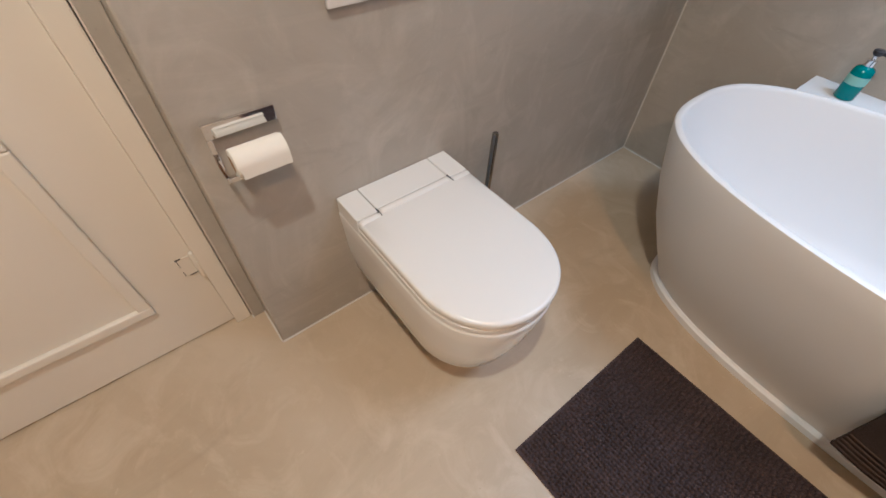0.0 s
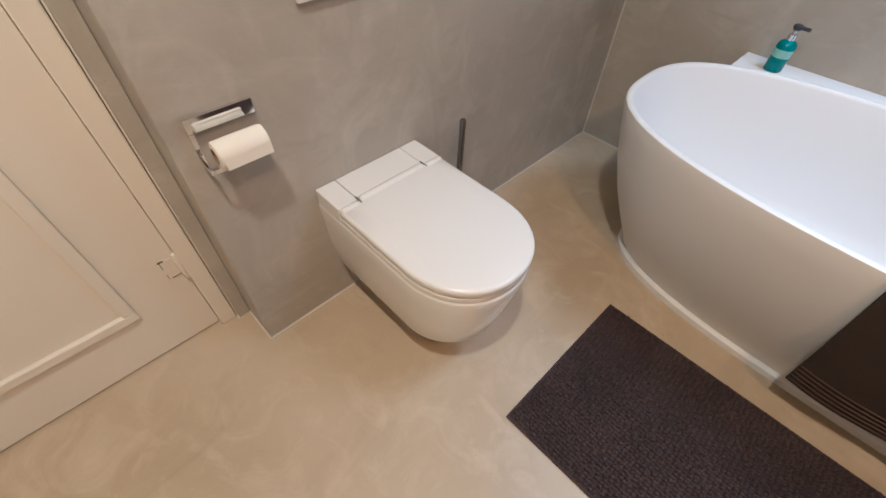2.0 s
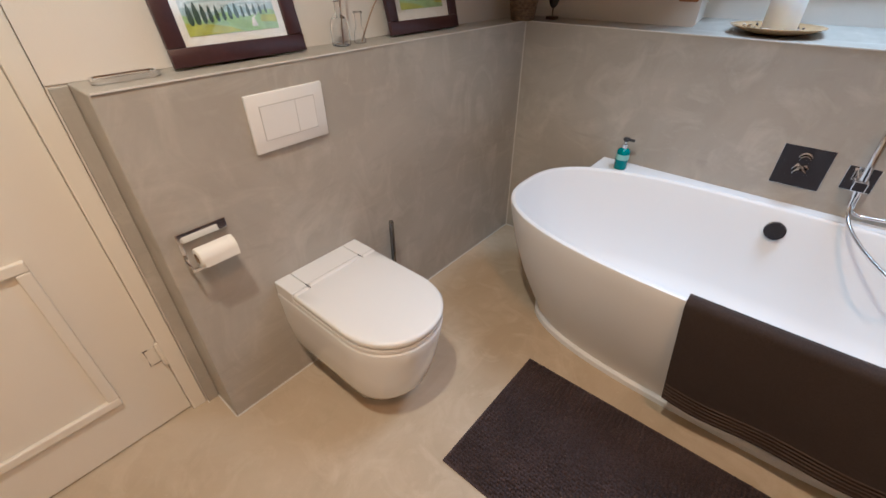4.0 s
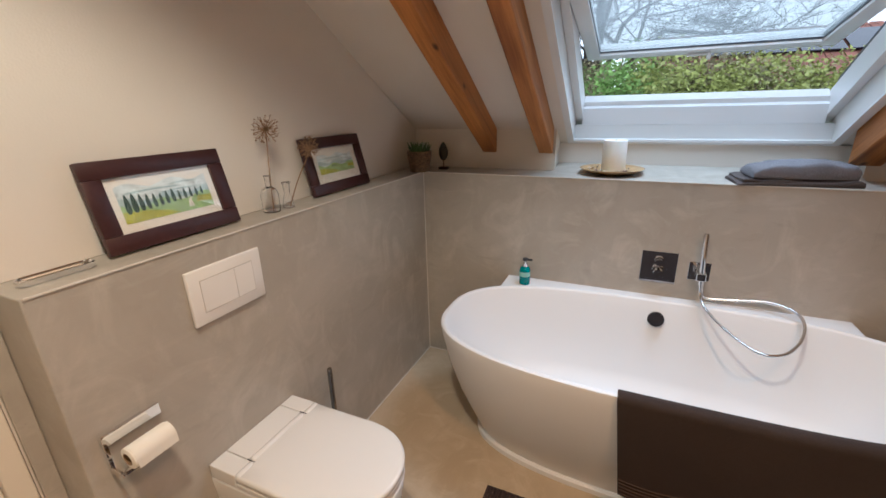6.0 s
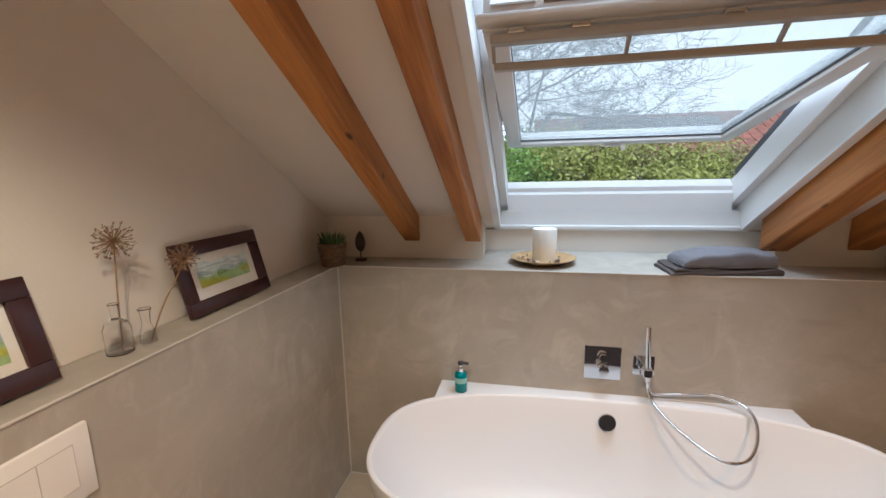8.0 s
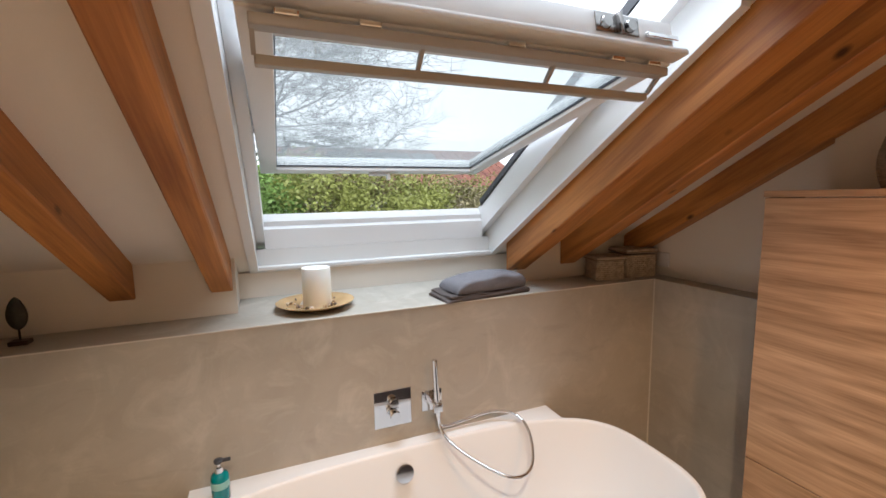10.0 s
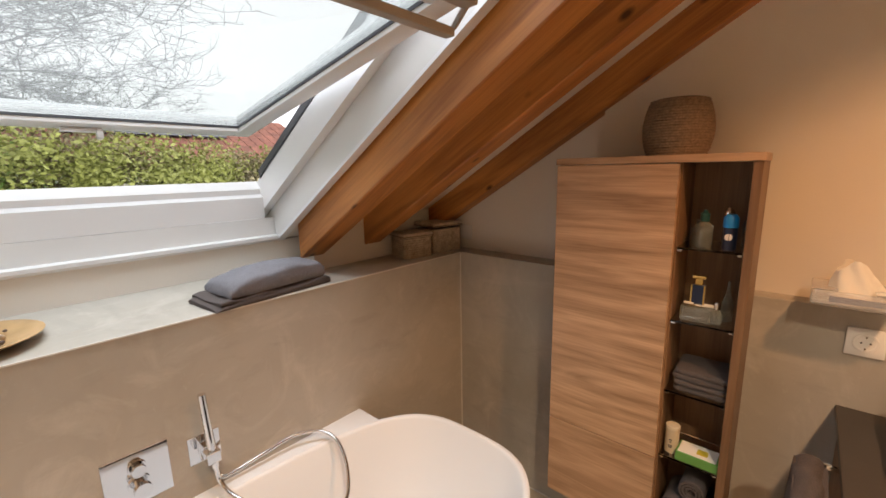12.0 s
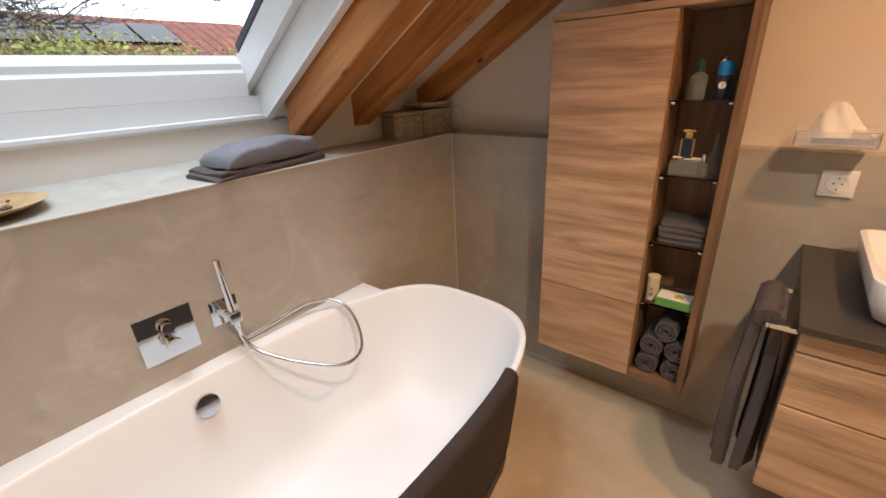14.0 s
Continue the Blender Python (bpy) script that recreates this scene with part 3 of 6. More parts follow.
def build_tub():
    t = thing("bathtub", "matt white oval bathtub against the microcement wall", "bathtub", (TCX, TCY, 0))
    off = (-TCX, -TCY, 0)
    b = bmesh.new()
    rings = [tub_ring(rx, ry, z) for rx, ry, z in OUTER + INNER]
    rings = [[(x + off[0], y + off[1], z) for x, y, z in r] for r in rings]
    loft(b, rings)
    part("shell", b, ACRYL, t, smooth=50)
    # flat deck that fills the space to the wall
    b = bmesh.new()
    xa, xb = 0.50, 1.94
    front = []
    for i in range(25):
        x = xa + (xb - xa) * i / 24
        u = min(1, abs((x - TCX) / 0.880))
        e = TEX if x > TCX else TEXW
        y = TCY + 0.390 * (1 - u ** e) ** (1 / e)
        front.append((x - TCX, y - TCY))
    pts = [(xb - TCX, 0 - TCY - 0.001), (xa - TCX, 0 - TCY - 0.001)] + front
    prism(b, pts, 2, 0.30, TZ + 0.0015)
    part("deck", b, ACRYL, t, "flat white deck at the wall")
    b = bmesh.new()
    r = [[(x - TCX, y - TCY, z) for x, y, z in tub_ring(rx, ry, z)] for rx, ry, z in ((0.735, 0.276, 0.0), (0.735, 0.276, 0.022), (0.727, 0.268, 0.029))]
    loft(b, r)
    part("plinth", b, ACRYL, t, smooth=40)
    # overflow
    b = bmesh.new()
    bmesh.ops.create_cone(b, cap_ends=True, segments=32, radius1=0.036, radius2=0.035, depth=0.022, matrix=Matrix.Translation((1.225 - TCX, -0.098 - TCY, 0.49)) @ Matrix.Rotation(radians(78), 4, "X"))
    bmesh.ops.bevel(b, geom=[e for e in b.edges if len(e.link_faces) == 2 and e.calc_face_angle() > 1], offset=0.003, segments=2, affect="EDGES")
    part("overflow_knob", b, CHROME, t, "round chrome overflow", smooth=30)


# ---- toilet ----
WCY = -1.304


def build_toilet():
    t = thing("toilet", "white wall-hung toilet with closed lid over the bare floor", "toilet", (0, WCY, 0))
    def ring(l, w, z, x0=0.0, n=40):
        """D outline: straight back at the wall, straight sides, round front."""
        out = []
        s = l - min(l * 0.45, w * 1.12)
        out.append((x0, -w, z))
        out.append((x0 + s * 0.5, -w, z))
        for i in range(n + 1):
            a = -math.pi / 2 + math.pi * i / n
            c, sn = max(0.0, math.cos(a)), math.sin(a)
            out.append((x0 + s + (l - s) * c ** 0.92, w * math.copysign(abs(sn) ** 0.96, sn), z))
        out.append((x0 + s * 0.5, w, z))
        out.append((x0, w, z))
        return out
    b = bmesh.new()
    loft(b, [ring(0.30, 0.088, 0.060), ring(0.37, 0.108, 0.064), ring(0.44, 0.130, 0.092), ring(0.485, 0.148, 0.155), ring(0.515, 0.163, 0.26), ring(0.532, 0.168, 0.35), ring(0.539, 0.172, 0.398), ring(0.537, 0.171, 0.404), ring(0.531, 0.166, 0.408)])
    part("bowl", b, CERAMIC, t, smooth=50)
    b = bmesh.new()
    loft(b, [ring(0.424, 0.165, 0.4085, 0.105), ring(0.432, 0.171, 0.411, 0.105), ring(0.432, 0.171, 0.424, 0.105), ring(0.424, 0.164, 0.4275, 0.105)])
    part("seat", b, PLASTIC, t, smooth=45)
    for x, y in ((0.50, -0.05), (0.50, 0.05), (0.22, -0.150), (0.22, 0.150)):
        part("buffer", boxes((x - 0.006, x + 0.006, y - 0.004, y + 0.004, 0.4275, 0.4315)), PAPERW, t)
    b = bmesh.new()
    loft(b, [ring(0.426, 0.166, 0.4315, 0.107), ring(0.433, 0.171, 0.434, 0.107), ring(0.434, 0.172, 0.441, 0.107), ring(0.434, 0.172, 0.448, 0.107), ring(0.431, 0.169, 0.4525, 0.107), ring(0.424, 0.163, 0.4542, 0.108), ring(0.36, 0.12, 0.4550, 0.112)])
    part("lid", b, PLASTIC, t, smooth=50)
    for a, c in ((-0.172, -0.1125), (-0.1105, 0.1105), (0.1125, 0.172)):
        part("tank_cover", boxes((0.001, 0.094 if abs(a + c) < 0.01 else 0.1035, a, c, 0.409, 0.455), bevel=0.003), PLASTIC, t)
    part("hinge_bar", boxes((0.095, 0.1175, -0.1095, 0.1095, 0.436, 0.4605), bevel=0.009), PLASTIC, t, "white rounded hinge bar", smooth=60)
    for s_ in (-1, 1):
        # dark strip laid on the surface as the shade between hinge bar and shoulder
        part("hinge_gap_shade", boxes((0.092, 0.121, s_ * 0.1115 - 0.0012, s_ * 0.1115 + 0.0012, 0.4535, 0.4562)), DCHROME, t, "dark strip standing for the shade in the gap beside the hinge")
        part("lid_shoulder", boxes((0.104, 0.125, min(s_ * 0.113, s_ * 0.1715), max(s_ * 0.113, s_ * 0.1715), 0.425, 0.4585), bevel=0.008), PLASTIC, t, smooth=60)


def build_flush_plate():
    t = thing("flush_plate", "white rectangular flush plate with two buttons on the grey wall", "flush plate", (0, -1.300, 0.962))
    part("plate", boxes((0, 0.013, -0.122, 0.122, -0.080, 0.080), bevel=0.004), PLASTIC, t, smooth=40)
    part("groove", boxes((0.0125, 0.0134, -0.088, 0.088, -0.048, 0.048)), material("grey_groove", (0.42, 0.41, 0.39), 0.6), t)
    part("large_button", boxes((0.0125, 0.0145, -0.086, 0.022, -0.046, 0.046)), PLASTIC, t)
    part("small_button", boxes((0.0125, 0.0145, 0.024, 0.086, -0.046, 0.046)), PLASTIC, t)


def build_roll_holder():
    t = thing("toilet_roll_holder", "chrome toilet roll holder with a part-used white paper roll", "toilet roll holder", (0, -1.628, 0.712))
    part("front_plate", boxes((0.010, 0.016, -0.068, 0.065, 0.006, 0.036), bevel=0.001), CHROME, t)
    part("wall_mount", boxes((0.0, 0.0098, -0.03, 0.03, 0.010, 0.032), bevel=0.001), CHROME, t)
    part("arm", boxes((0.010, 0.016, -0.068, -0.058, -0.062, 0.0058), (0.0162, 0.060, -0.068, -0.062, -0.062, -0.050), (0.050, 0.060, -0.0618, 0.05, -0.062, -0.052), bevel=0.001), CHROME, t)
    b = bmesh.new()
    prof = [(0.016, -0.050), (0.027, -0.048), (0.028, -0.046), (0.028, 0.046), (0.027, 0.048), (0.016, 0.050), (0.016, -0.050)]
    lathe(b, prof, 36, cap0=False, cap1=False)
    bmesh.ops.remove_doubles(b, verts=b.verts, dist=1e-5)
    bmesh.ops.transform(b, matrix=Matrix.Translation((0.055, 0.002, -0.028)) @ Matrix.Rotation(radians(90), 4, "X"), verts=b.verts)
    roll = part("paper_roll", b, PAPERW, t, "white paper roll", smooth=40)
    b = bmesh.new()
    arc = [(0.055 + 0.0286 * math.cos(a), -0.028 + 0.0286 * math.sin(a)) for a in [radians(95 - 9 * k) for k in range(12)]] + [(0.0842, -0.038), (0.0846, -0.048)]
    loft(b, [[(x + o * 0.7, y, z + o * 0.7) for x, z in arc] + [(x, y, z) for x, z in arc[::-1]] for y, o in ((-0.042, 0.0009), (0.052, 0.0009))])
    part("loose_sheet", b, PAPERW, roll, "loose end of paper hanging over the front", smooth=40)
    b = bmesh.new()
    lathe(b, [(0.0135, -0.050), (0.0158, -0.050), (0.0158, 0.050), (0.0135, 0.050), (0.0135, -0.050)], 28, cap0=False, cap1=False)
    bmesh.ops.transform(b, matrix=Matrix.Translation((0.055, 0.002, -0.028)) @ Matrix.Rotation(radians(90), 4, "X"), verts=b.verts)
    part("cardboard_core", b, material("brown_cardboard", (0.25, 0.16, 0.09), 0.9), roll, "brown cardboard core", smooth=40)


def build_brush():
    t = thing("toilet_brush", "slim chrome toilet brush handle standing beside the toilet", "toilet brush", (0.07, -1.0, 0))
    b = bmesh.new()
    lathe(b, [(0.040, 0), (0.042, 0.004), (0.042, 0.20), (0.038, 0.205), (0.006, 0.206)], 28)
    part("holder", b, CHROME, t, smooth=40)
    b = bmesh.new()
    lathe(b, [(0.0095, 0.206), (0.0095, 0.495), (0.008, 0.5)], 16)
    part("handle", b, STEEL, t, "dark polished steel handle", smooth=40)


# ---- door ----
def build_door():
    d = tagged(new("door_1"), "cream painted panel door closed in its frame", kind="structure")
    x = LEFT
    b = boxes((x - 0.045, x - 0.015, -2.663, -1.824, 0.006, 2.045), bevel=0.002)
    part("leaf", b, DOORW, d)
    y0, y1 = -2.56, -1.972
    for za, zb in ((0.195, 0.745), (0.98, 1.90)):
        b = boxes((x - 0.015, x + 0.001, y0, y1, za, za + 0.03), (x - 0.015, x + 0.001, y0, y1, zb - 0.03, zb), (x - 0.015, x + 0.001, y0, y0 + 0.03, za + 0.03, zb - 0.03), (x - 0.015, x + 0.001, y1 - 0.03, y1, za + 0.03, zb - 0.03), bevel=0.004)
        part("panel_moulding", b, DOORW, d)
    b = boxes((x - 0.09, x + 0.004, -1.823, -1.777, 0, 2.12), (x - 0.09, x + 0.004, -2.72, -2.664, 0, 2.12), (x - 0.09, x + 0.004, -2.664, -1.823, 2.05, 2.12), bevel=0.004)
    part("frame", b, DOORW, d)
    h = bmesh.new()
    lathe(h, [(0.006, 0.245), (0.008, 0.25), (0.008, 0.335), (0.006, 0.34)], 14, (x - 0.004, -1.826, 0))
    part("hinge", h, DOORW, d, "painted barrel hinge", smooth=40)
    for ya, yb, za, zb in ((-1.8680, -1.8540, 0.3245, 0.3262), (-1.8655, -1.8640, 0.300, 0.3245), (-1.8655, -1.8640, 0.262, 0.280), (-1.8560, -1.8340, 0.2600, 0.2616), (-1.8340, -1.8180, 0.3245, 0.3258), (-1.8175, -1.8160, 0.306, 0.3245)):
        part("paint_chip", boxes((x - 0.0148, x - 0.0112, ya, yb, za, zb)), DCHROME, d, "dark chipped paint line round the hinge leaf")
    part("hinge_leaf", boxes((x - 0.0155, x - 0.012, -1.875, -1.835, 0.262, 0.325)), DOORW, d)


# ---- rug ----
def build_rug():
    t = thing("bath_mat", "dark brown chenille bath mat on the floor before the bathtub", "bath mat", (0.66, -0.838, 0))
    b = bmesh.new()
    box(b, 0, 0.86, -0.55, 0, 0.0, 0.006, 0.002)
    part("backing", b, RUG, t)
    rnd = random.Random(3)
    verts, faces = [], []
    nx, ny = 62, 48
    for i in range(nx):
        for j in range(ny):
            cx, cy = 0.008 + (i + 0.5) * 0.844 / nx + rnd.uniform(-0.0018, 0.0018), -0.008 - (j + 0.5) * 0.534 / ny + rnd.uniform(-0.0012, 0.0012)
            r, h = 0.0062 + rnd.uniform(-0.0008, 0.0012), 0.0155 + rnd.uniform(-0.004, 0.002)
            k = len(verts)
            for a in range(6):
                verts.append((cx + r * 1.15 * math.cos(a * math.pi / 3), cy + r * 0.80 * math.sin(a * math.pi / 3), 0.004))
            for a in range(6):
                verts.append((cx + r * 0.9 * math.cos(a * math.pi / 3), cy + r * 0.65 * math.sin(a * math.pi / 3), h))
            verts.append((cx, cy, h + 0.003))
            for a in range(6):
                c = (a + 1) % 6
                faces.append((k + a, k + c, k + 6 + c, k + 6 + a))
                faces.append((k + 6 + a, k + 6 + c, k + 12))
    me = bpy.data.meshes.new("chenille")
    me.from_pydata(verts, [], faces)
    me.materials.append(RUG)
    me.shade_smooth()
    ob = new("chenille", me)
    ob.parent = t
    tagged(ob, kind="stuff")


# ---- tall cabinet ----
CX, CY0, CY1, CYM, CZ0, CZ1 = 2.40, -0.604, -1.180, -0.985, 0.236, 1.54


def build_cabinet():
    t = thing("tall_cabinet", "brown oak wall-hung tall cabinet with an open glass-shelved side", "cabinet", (CX, CY0, CZ0))
    o = (CX, CY0, CZ0)
    def P(name, mat, *specs, label="", bevel=0.0015, parent=t):
        s = [(a - o[0], b_ - o[0], c - o[1], d - o[1], e - o[2], f - o[2]) for a, b_, c, d, e, f in specs]
        return part(name, boxes(*s, bevel=bevel), mat, parent, label)
    xb = W - 0.001
    P("top", OAK, (CX - 0.004, xb, CY1 - 0.003, CY0 + 0.003, CZ1 - 0.022, CZ1))
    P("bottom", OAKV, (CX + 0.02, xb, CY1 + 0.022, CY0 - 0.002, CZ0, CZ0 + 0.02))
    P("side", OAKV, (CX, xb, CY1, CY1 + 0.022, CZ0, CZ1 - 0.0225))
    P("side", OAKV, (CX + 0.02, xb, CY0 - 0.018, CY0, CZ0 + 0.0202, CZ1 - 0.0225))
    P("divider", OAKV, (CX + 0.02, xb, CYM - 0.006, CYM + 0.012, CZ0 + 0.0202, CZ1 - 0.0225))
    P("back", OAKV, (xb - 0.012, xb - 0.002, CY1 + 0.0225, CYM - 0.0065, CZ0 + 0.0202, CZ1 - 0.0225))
    P("door", OAK, (CX, CX + 0.0195, CYM, CY0, 0.558, CZ1 - 0.024), label="large brown oak door front")
    P("door", OAK, (CX, CX + 0.0195, CYM, CY0, CZ0 + 0.001, 0.554), label="small lower oak flap front")
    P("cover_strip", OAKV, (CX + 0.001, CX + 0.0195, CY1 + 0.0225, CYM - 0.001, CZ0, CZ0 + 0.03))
    for z in SHELF:
        P("glass_shelf", CLEAR, (CX + 0.012, xb - 0.014, CY1 + 0.024, CYM - 0.008, z, z + 0.006), label="clear glass shelf", bevel=0)
        for y in (CY1 + 0.03, CYM - 0.014):
            P("shelf_pin", CHROME, (CX + 0.018, CX + 0.03, y - 0.006, y + 0.006, z - 0.008, z - 0.0005))


SHELF = (1.262, 1.033, 0.797, 0.565)


# ---- vanity ----
def build_vanity():
    x0, y0, y1 = 2.06, -1.412, -2.75
    t = thing("vanity_cabinet", "brown oak wall-hung vanity unit with drawers and chrome handles", "cabinet", (x0, y0, 0.30))
    def P(name, mat, *specs, label="", bevel=0.002):
        s = [(a - x0, b_ - x0, c - y0, d - y0, e - 0.30, f - 0.30) for a, b_, c, d, e, f in specs]
        return part(name, boxes(*s, bevel=bevel), mat, t, label)
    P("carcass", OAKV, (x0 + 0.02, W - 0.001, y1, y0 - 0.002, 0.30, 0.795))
    P("top_rail", OAK, (x0 + 0.004, x0 + 0.0195, y1, y0, 0.735, 0.79))
    for za, zb in ((0.582, 0.730), (0.300, 0.577)):
        for ya, yb in ((-2.07, y0), (y1, -2.075)):
            P("drawer_front", OAK, (x0, x0 + 0.0195, ya, yb, za, zb))
            ym = (ya + yb) / 2
            P("handle", CHROME, (x0 - 0.022, x0 - 0.014, ym - 0.08, ym + 0.08, zb - 0.05, zb - 0.042), (x0 - 0.016, x0 + 0.001, ym - 0.078, ym - 0.07, zb - 0.05, zb - 0.042), (x0 - 0.016, x0 + 0.001, ym + 0.07, ym + 0.078, zb - 0.05, zb - 0.042), bevel=0.001)
    c = thing("worktop", "dark grey-brown vanity worktop", "worktop", (0, 0, 0))
    part("slab", boxes((x0 - 0.03, W - 0.001, y1, y0 + 0.012, 0.8, 0.82), bevel=0.002), DARKW, c)
    part("edge_strip", boxes((x0 - 0.02, W - 0.01, y1, y0 + 0.006, 0.7955, 0.7998)), CHROME, c)


def rbox_ring(x0, x1, y0, y1, z, r, n=6):
    out = []
    for cx, cy, a0 in ((x1 - r, y1 - r, 0), (x0 + r, y1 - r, 90), (x0 + r, y0 + r, 180), (x1 - r, y0 + r, 270)):
        for i in range(n + 1):
            a = radians(a0 + 90 * i / n)
            out.append((cx + r * math.cos(a), cy + r * math.sin(a), z))
    return out


def build_basin():
    t = thing("washbasin", "white rectangular countertop washbasin with rounded corners", "washbasin", (2.3, -1.75, 0.82))
    x0, x1, y0, y1 = -0.21, 0.205, -0.25, 0.25
    b = bmesh.new()
    rings = []
    for i, z, r in ((0.035, 0, 0.03), (0.02, 0.01, 0.035), (0.006, 0.05, 0.04), (0.0, 0.10, 0.04), (0.001, 0.104, 0.04), (0.012, 0.105, 0.034), (0.016, 0.10, 0.03), (0.03, 0.05, 0.03), (0.06, 0.022, 0.03), (0.15, 0.016, 0.03)):
        rings.append(rbox_ring(x0 + i, x1 - i, y0 + i, y1 - i, z, r))
    loft(b, rings)
    part("bowl", b, CERAMIC, t, smooth=50)


# ---- fittings over the bathtub ----
def cyl(bm, r0, r1, h, m, n=28):
    bmesh.ops.create_cone(bm, cap_ends=True, segments=n, radius1=r0, radius2=r1, depth=h, matrix=m @ Matrix.Translation((0, 0, h / 2)))


OUTWARD = Matrix.Rotation(radians(90), 4, "X")      # turns z to -y


def build_mixer():
    t = thing("bath_mixer", "square chrome wall plate with two round mixer knobs", "bath mixer", (1.211, 0, 0.713))
    part("plate", boxes((-0.075, 0.075, -0.009, -0.0005, -0.075, 0.075), bevel=0.001), POLISH, t)
    for name, dz, r, h in (("upper_knob", 0.030, 0.017, 0.018), ("lower_knob", -0.018, 0.021, 0.036)):
        b = bmesh.new()
        cyl(b, r * 1.25, r * 1.25, 0.006, Matrix.Translation((0, -0.009, dz)) @ OUTWARD)
        cyl(b, r * 0.62, r * 0.62, h, Matrix.Translation((0, -0.015, dz)) @ OUTWARD)
        cyl(b, r, r * 0.98, h * 0.45, Matrix.Translation((0, -0.015 - h * 0.6, dz)) @ OUTWARD)
        part(name, b, CHROME, t, smooth=35)


def build_shower():
    t = thing("hand_shower", "slim chrome hand shower in a square wall holder with looping hose", "hand shower", (1.376, 0, 0.713))
    part("wall_plate", boxes((-0.043, 0.043, -0.007, -0.0005, -0.043, 0.043), bevel=0.001), POLISH, t)
    b = bmesh.new()
    box(b, -0.014, 0.014, -0.045, -0.007, -0.016, 0.020, 0.002)
    box(b, -0.019, 0.019, -0.082, -0.045, -0.020, 0.016, 0.003)
    part("bracket", b, CHROME, t)
    b = bmesh.new()
    tube(b, [(0.004, -0.066, -0.040), (0.002, -0.066, 0.0), (-0.003, -0.064, 0.10), (-0.006, -0.062, 0.192)], [0.010, 0.0115, 0.011, 0.011], 18)
    part("handset", b, CHROME, t, smooth=40)
    pts = [(0.004, -0.066, -0.040), (0.010, -0.072, -0.09), (0.03, -0.12, -0.128), (0.09, -0.225, -0.160), (0.18, -0.325, -0.185), (0.262, -0.325, -0.182), (0.335, -0.235, -0.165), (0.370, -0.135, -0.130), (0.350, -0.065, -0.108), (0.27, -0.025, -0.100), (0.16, -0.018, -0.112), (0.07, -0.016, -0.122), (0.035, -0.015, -0.118), (0.022, -0.014, -0.09), (0.02, -0.012, -0.045)]
    b = bmesh.new()
    path = smooth_path(pts, 26)
    tube(b, path, [0.0062 + 0.0008 * (i % 2) for i in range(len(path))], 10)
    part("hose", b, CHROME, t, "ribbed chrome hose", smooth=60)


def build_soap():
    t = thing("soap_bottle", "turquoise soap bottle with black pump on the bathtub deck", "soap dispenser", (0.605, -0.085, 0.5667))
    teal = glass("turquoise_soap", (0.0, 0.26, 0.29), 0.15, 1.4, 0.3)
    b = bmesh.new()
    lathe(b, [(0.024, 0), (0.027, 0.003), (0.027, 0.078), (0.024, 0.088), (0.014, 0.094), (0.012, 0.096)], 28)
    part("bottle", b, teal, t, smooth=50)
    b = bmesh.new()
    lathe(b, [(0.0273, 0.045), (0.0275, 0.046), (0.0275, 0.068), (0.0273, 0.069)], 28, cap0=False, cap1=False)
    part("label_band", b, material("pale_teal_label", (0.25, 0.5, 0.47), 0.5), t, smooth=50)
    b = bmesh.new()
    lathe(b, [(0.013, 0.096), (0.013, 0.112), (0.006, 0.114), (0.006, 0.126)], 20)
    part("collar", b, CHROME, t, smooth=40)
    b = bmesh.new()
    lathe(b, [(0.009, 0.124), (0.014, 0.130), (0.014, 0.137), (0.010, 0.140)], 20)
    box(b, 0.0, 0.036, -0.006, 0.006, 0.128, 0.137, 0.002)
    part("pump_head", b, DCHROME, t, "black pump head", smooth=40)


# ---- towels ----
def outer_at(z):
    zs = [o[2] for o in OUTER]
    for (a, b2, z0), (c, d, z1) in zip(OUTER, OUTER[1:]):
        if z <= z1:
            k = max(0, min(1, (z - z0) / max(1e-6, z1 - z0)))
            return a + (c - a) * k, b2 + (d - b2) * k
    return OUTER[-1][:2]


def inner_at(z):
    for (a, b2, z0), (c, d, z1) in zip(INNER, INNER[1:]):
        if z >= z1:
            k = (z - z1) / max(1e-6, z0 - z1)
            return c + (a - c) * k, d + (b2 - d) * k
    return INNER[-1][:2]


def sheet(name, rows, thick, mat, parent, label=""):
    """A cloth with thickness from a grid of points and the outward way at each."""
    b = bmesh.new()
    top = [[b.verts.new(Vector(p) + Vector(w) * thick) for p, w in row] for row in rows]
    low = [[b.verts.new(p) for p, w in row] for row in rows]
    nr, nc = len(rows), len(rows[0])
    for i in range(nr - 1):
        for j in range(nc - 1):
            b.faces.new((top[i][j], top[i][j + 1], top[i + 1][j + 1], top[i + 1][j]))
            b.faces.new((low[i][j], low[i + 1][j], low[i + 1][j + 1], low[i][j + 1]))
    for i in range(nr - 1):
        b.faces.new((top[i][0], top[i + 1][0], low[i + 1][0], low[i][0]))
        b.faces.new((top[i][-1], low[i][-1], low[i + 1][-1], top[i + 1][-1]))
    for j in range(nc - 1):
        b.faces.new((top[0][j], low[0][j], low[0][j + 1], top[0][j + 1]))
        b.faces.new((top[-1][j], top[-1][j + 1], low[-1][j + 1], low[-1][j]))
    return part(name, b, mat, parent, label, smooth=60)


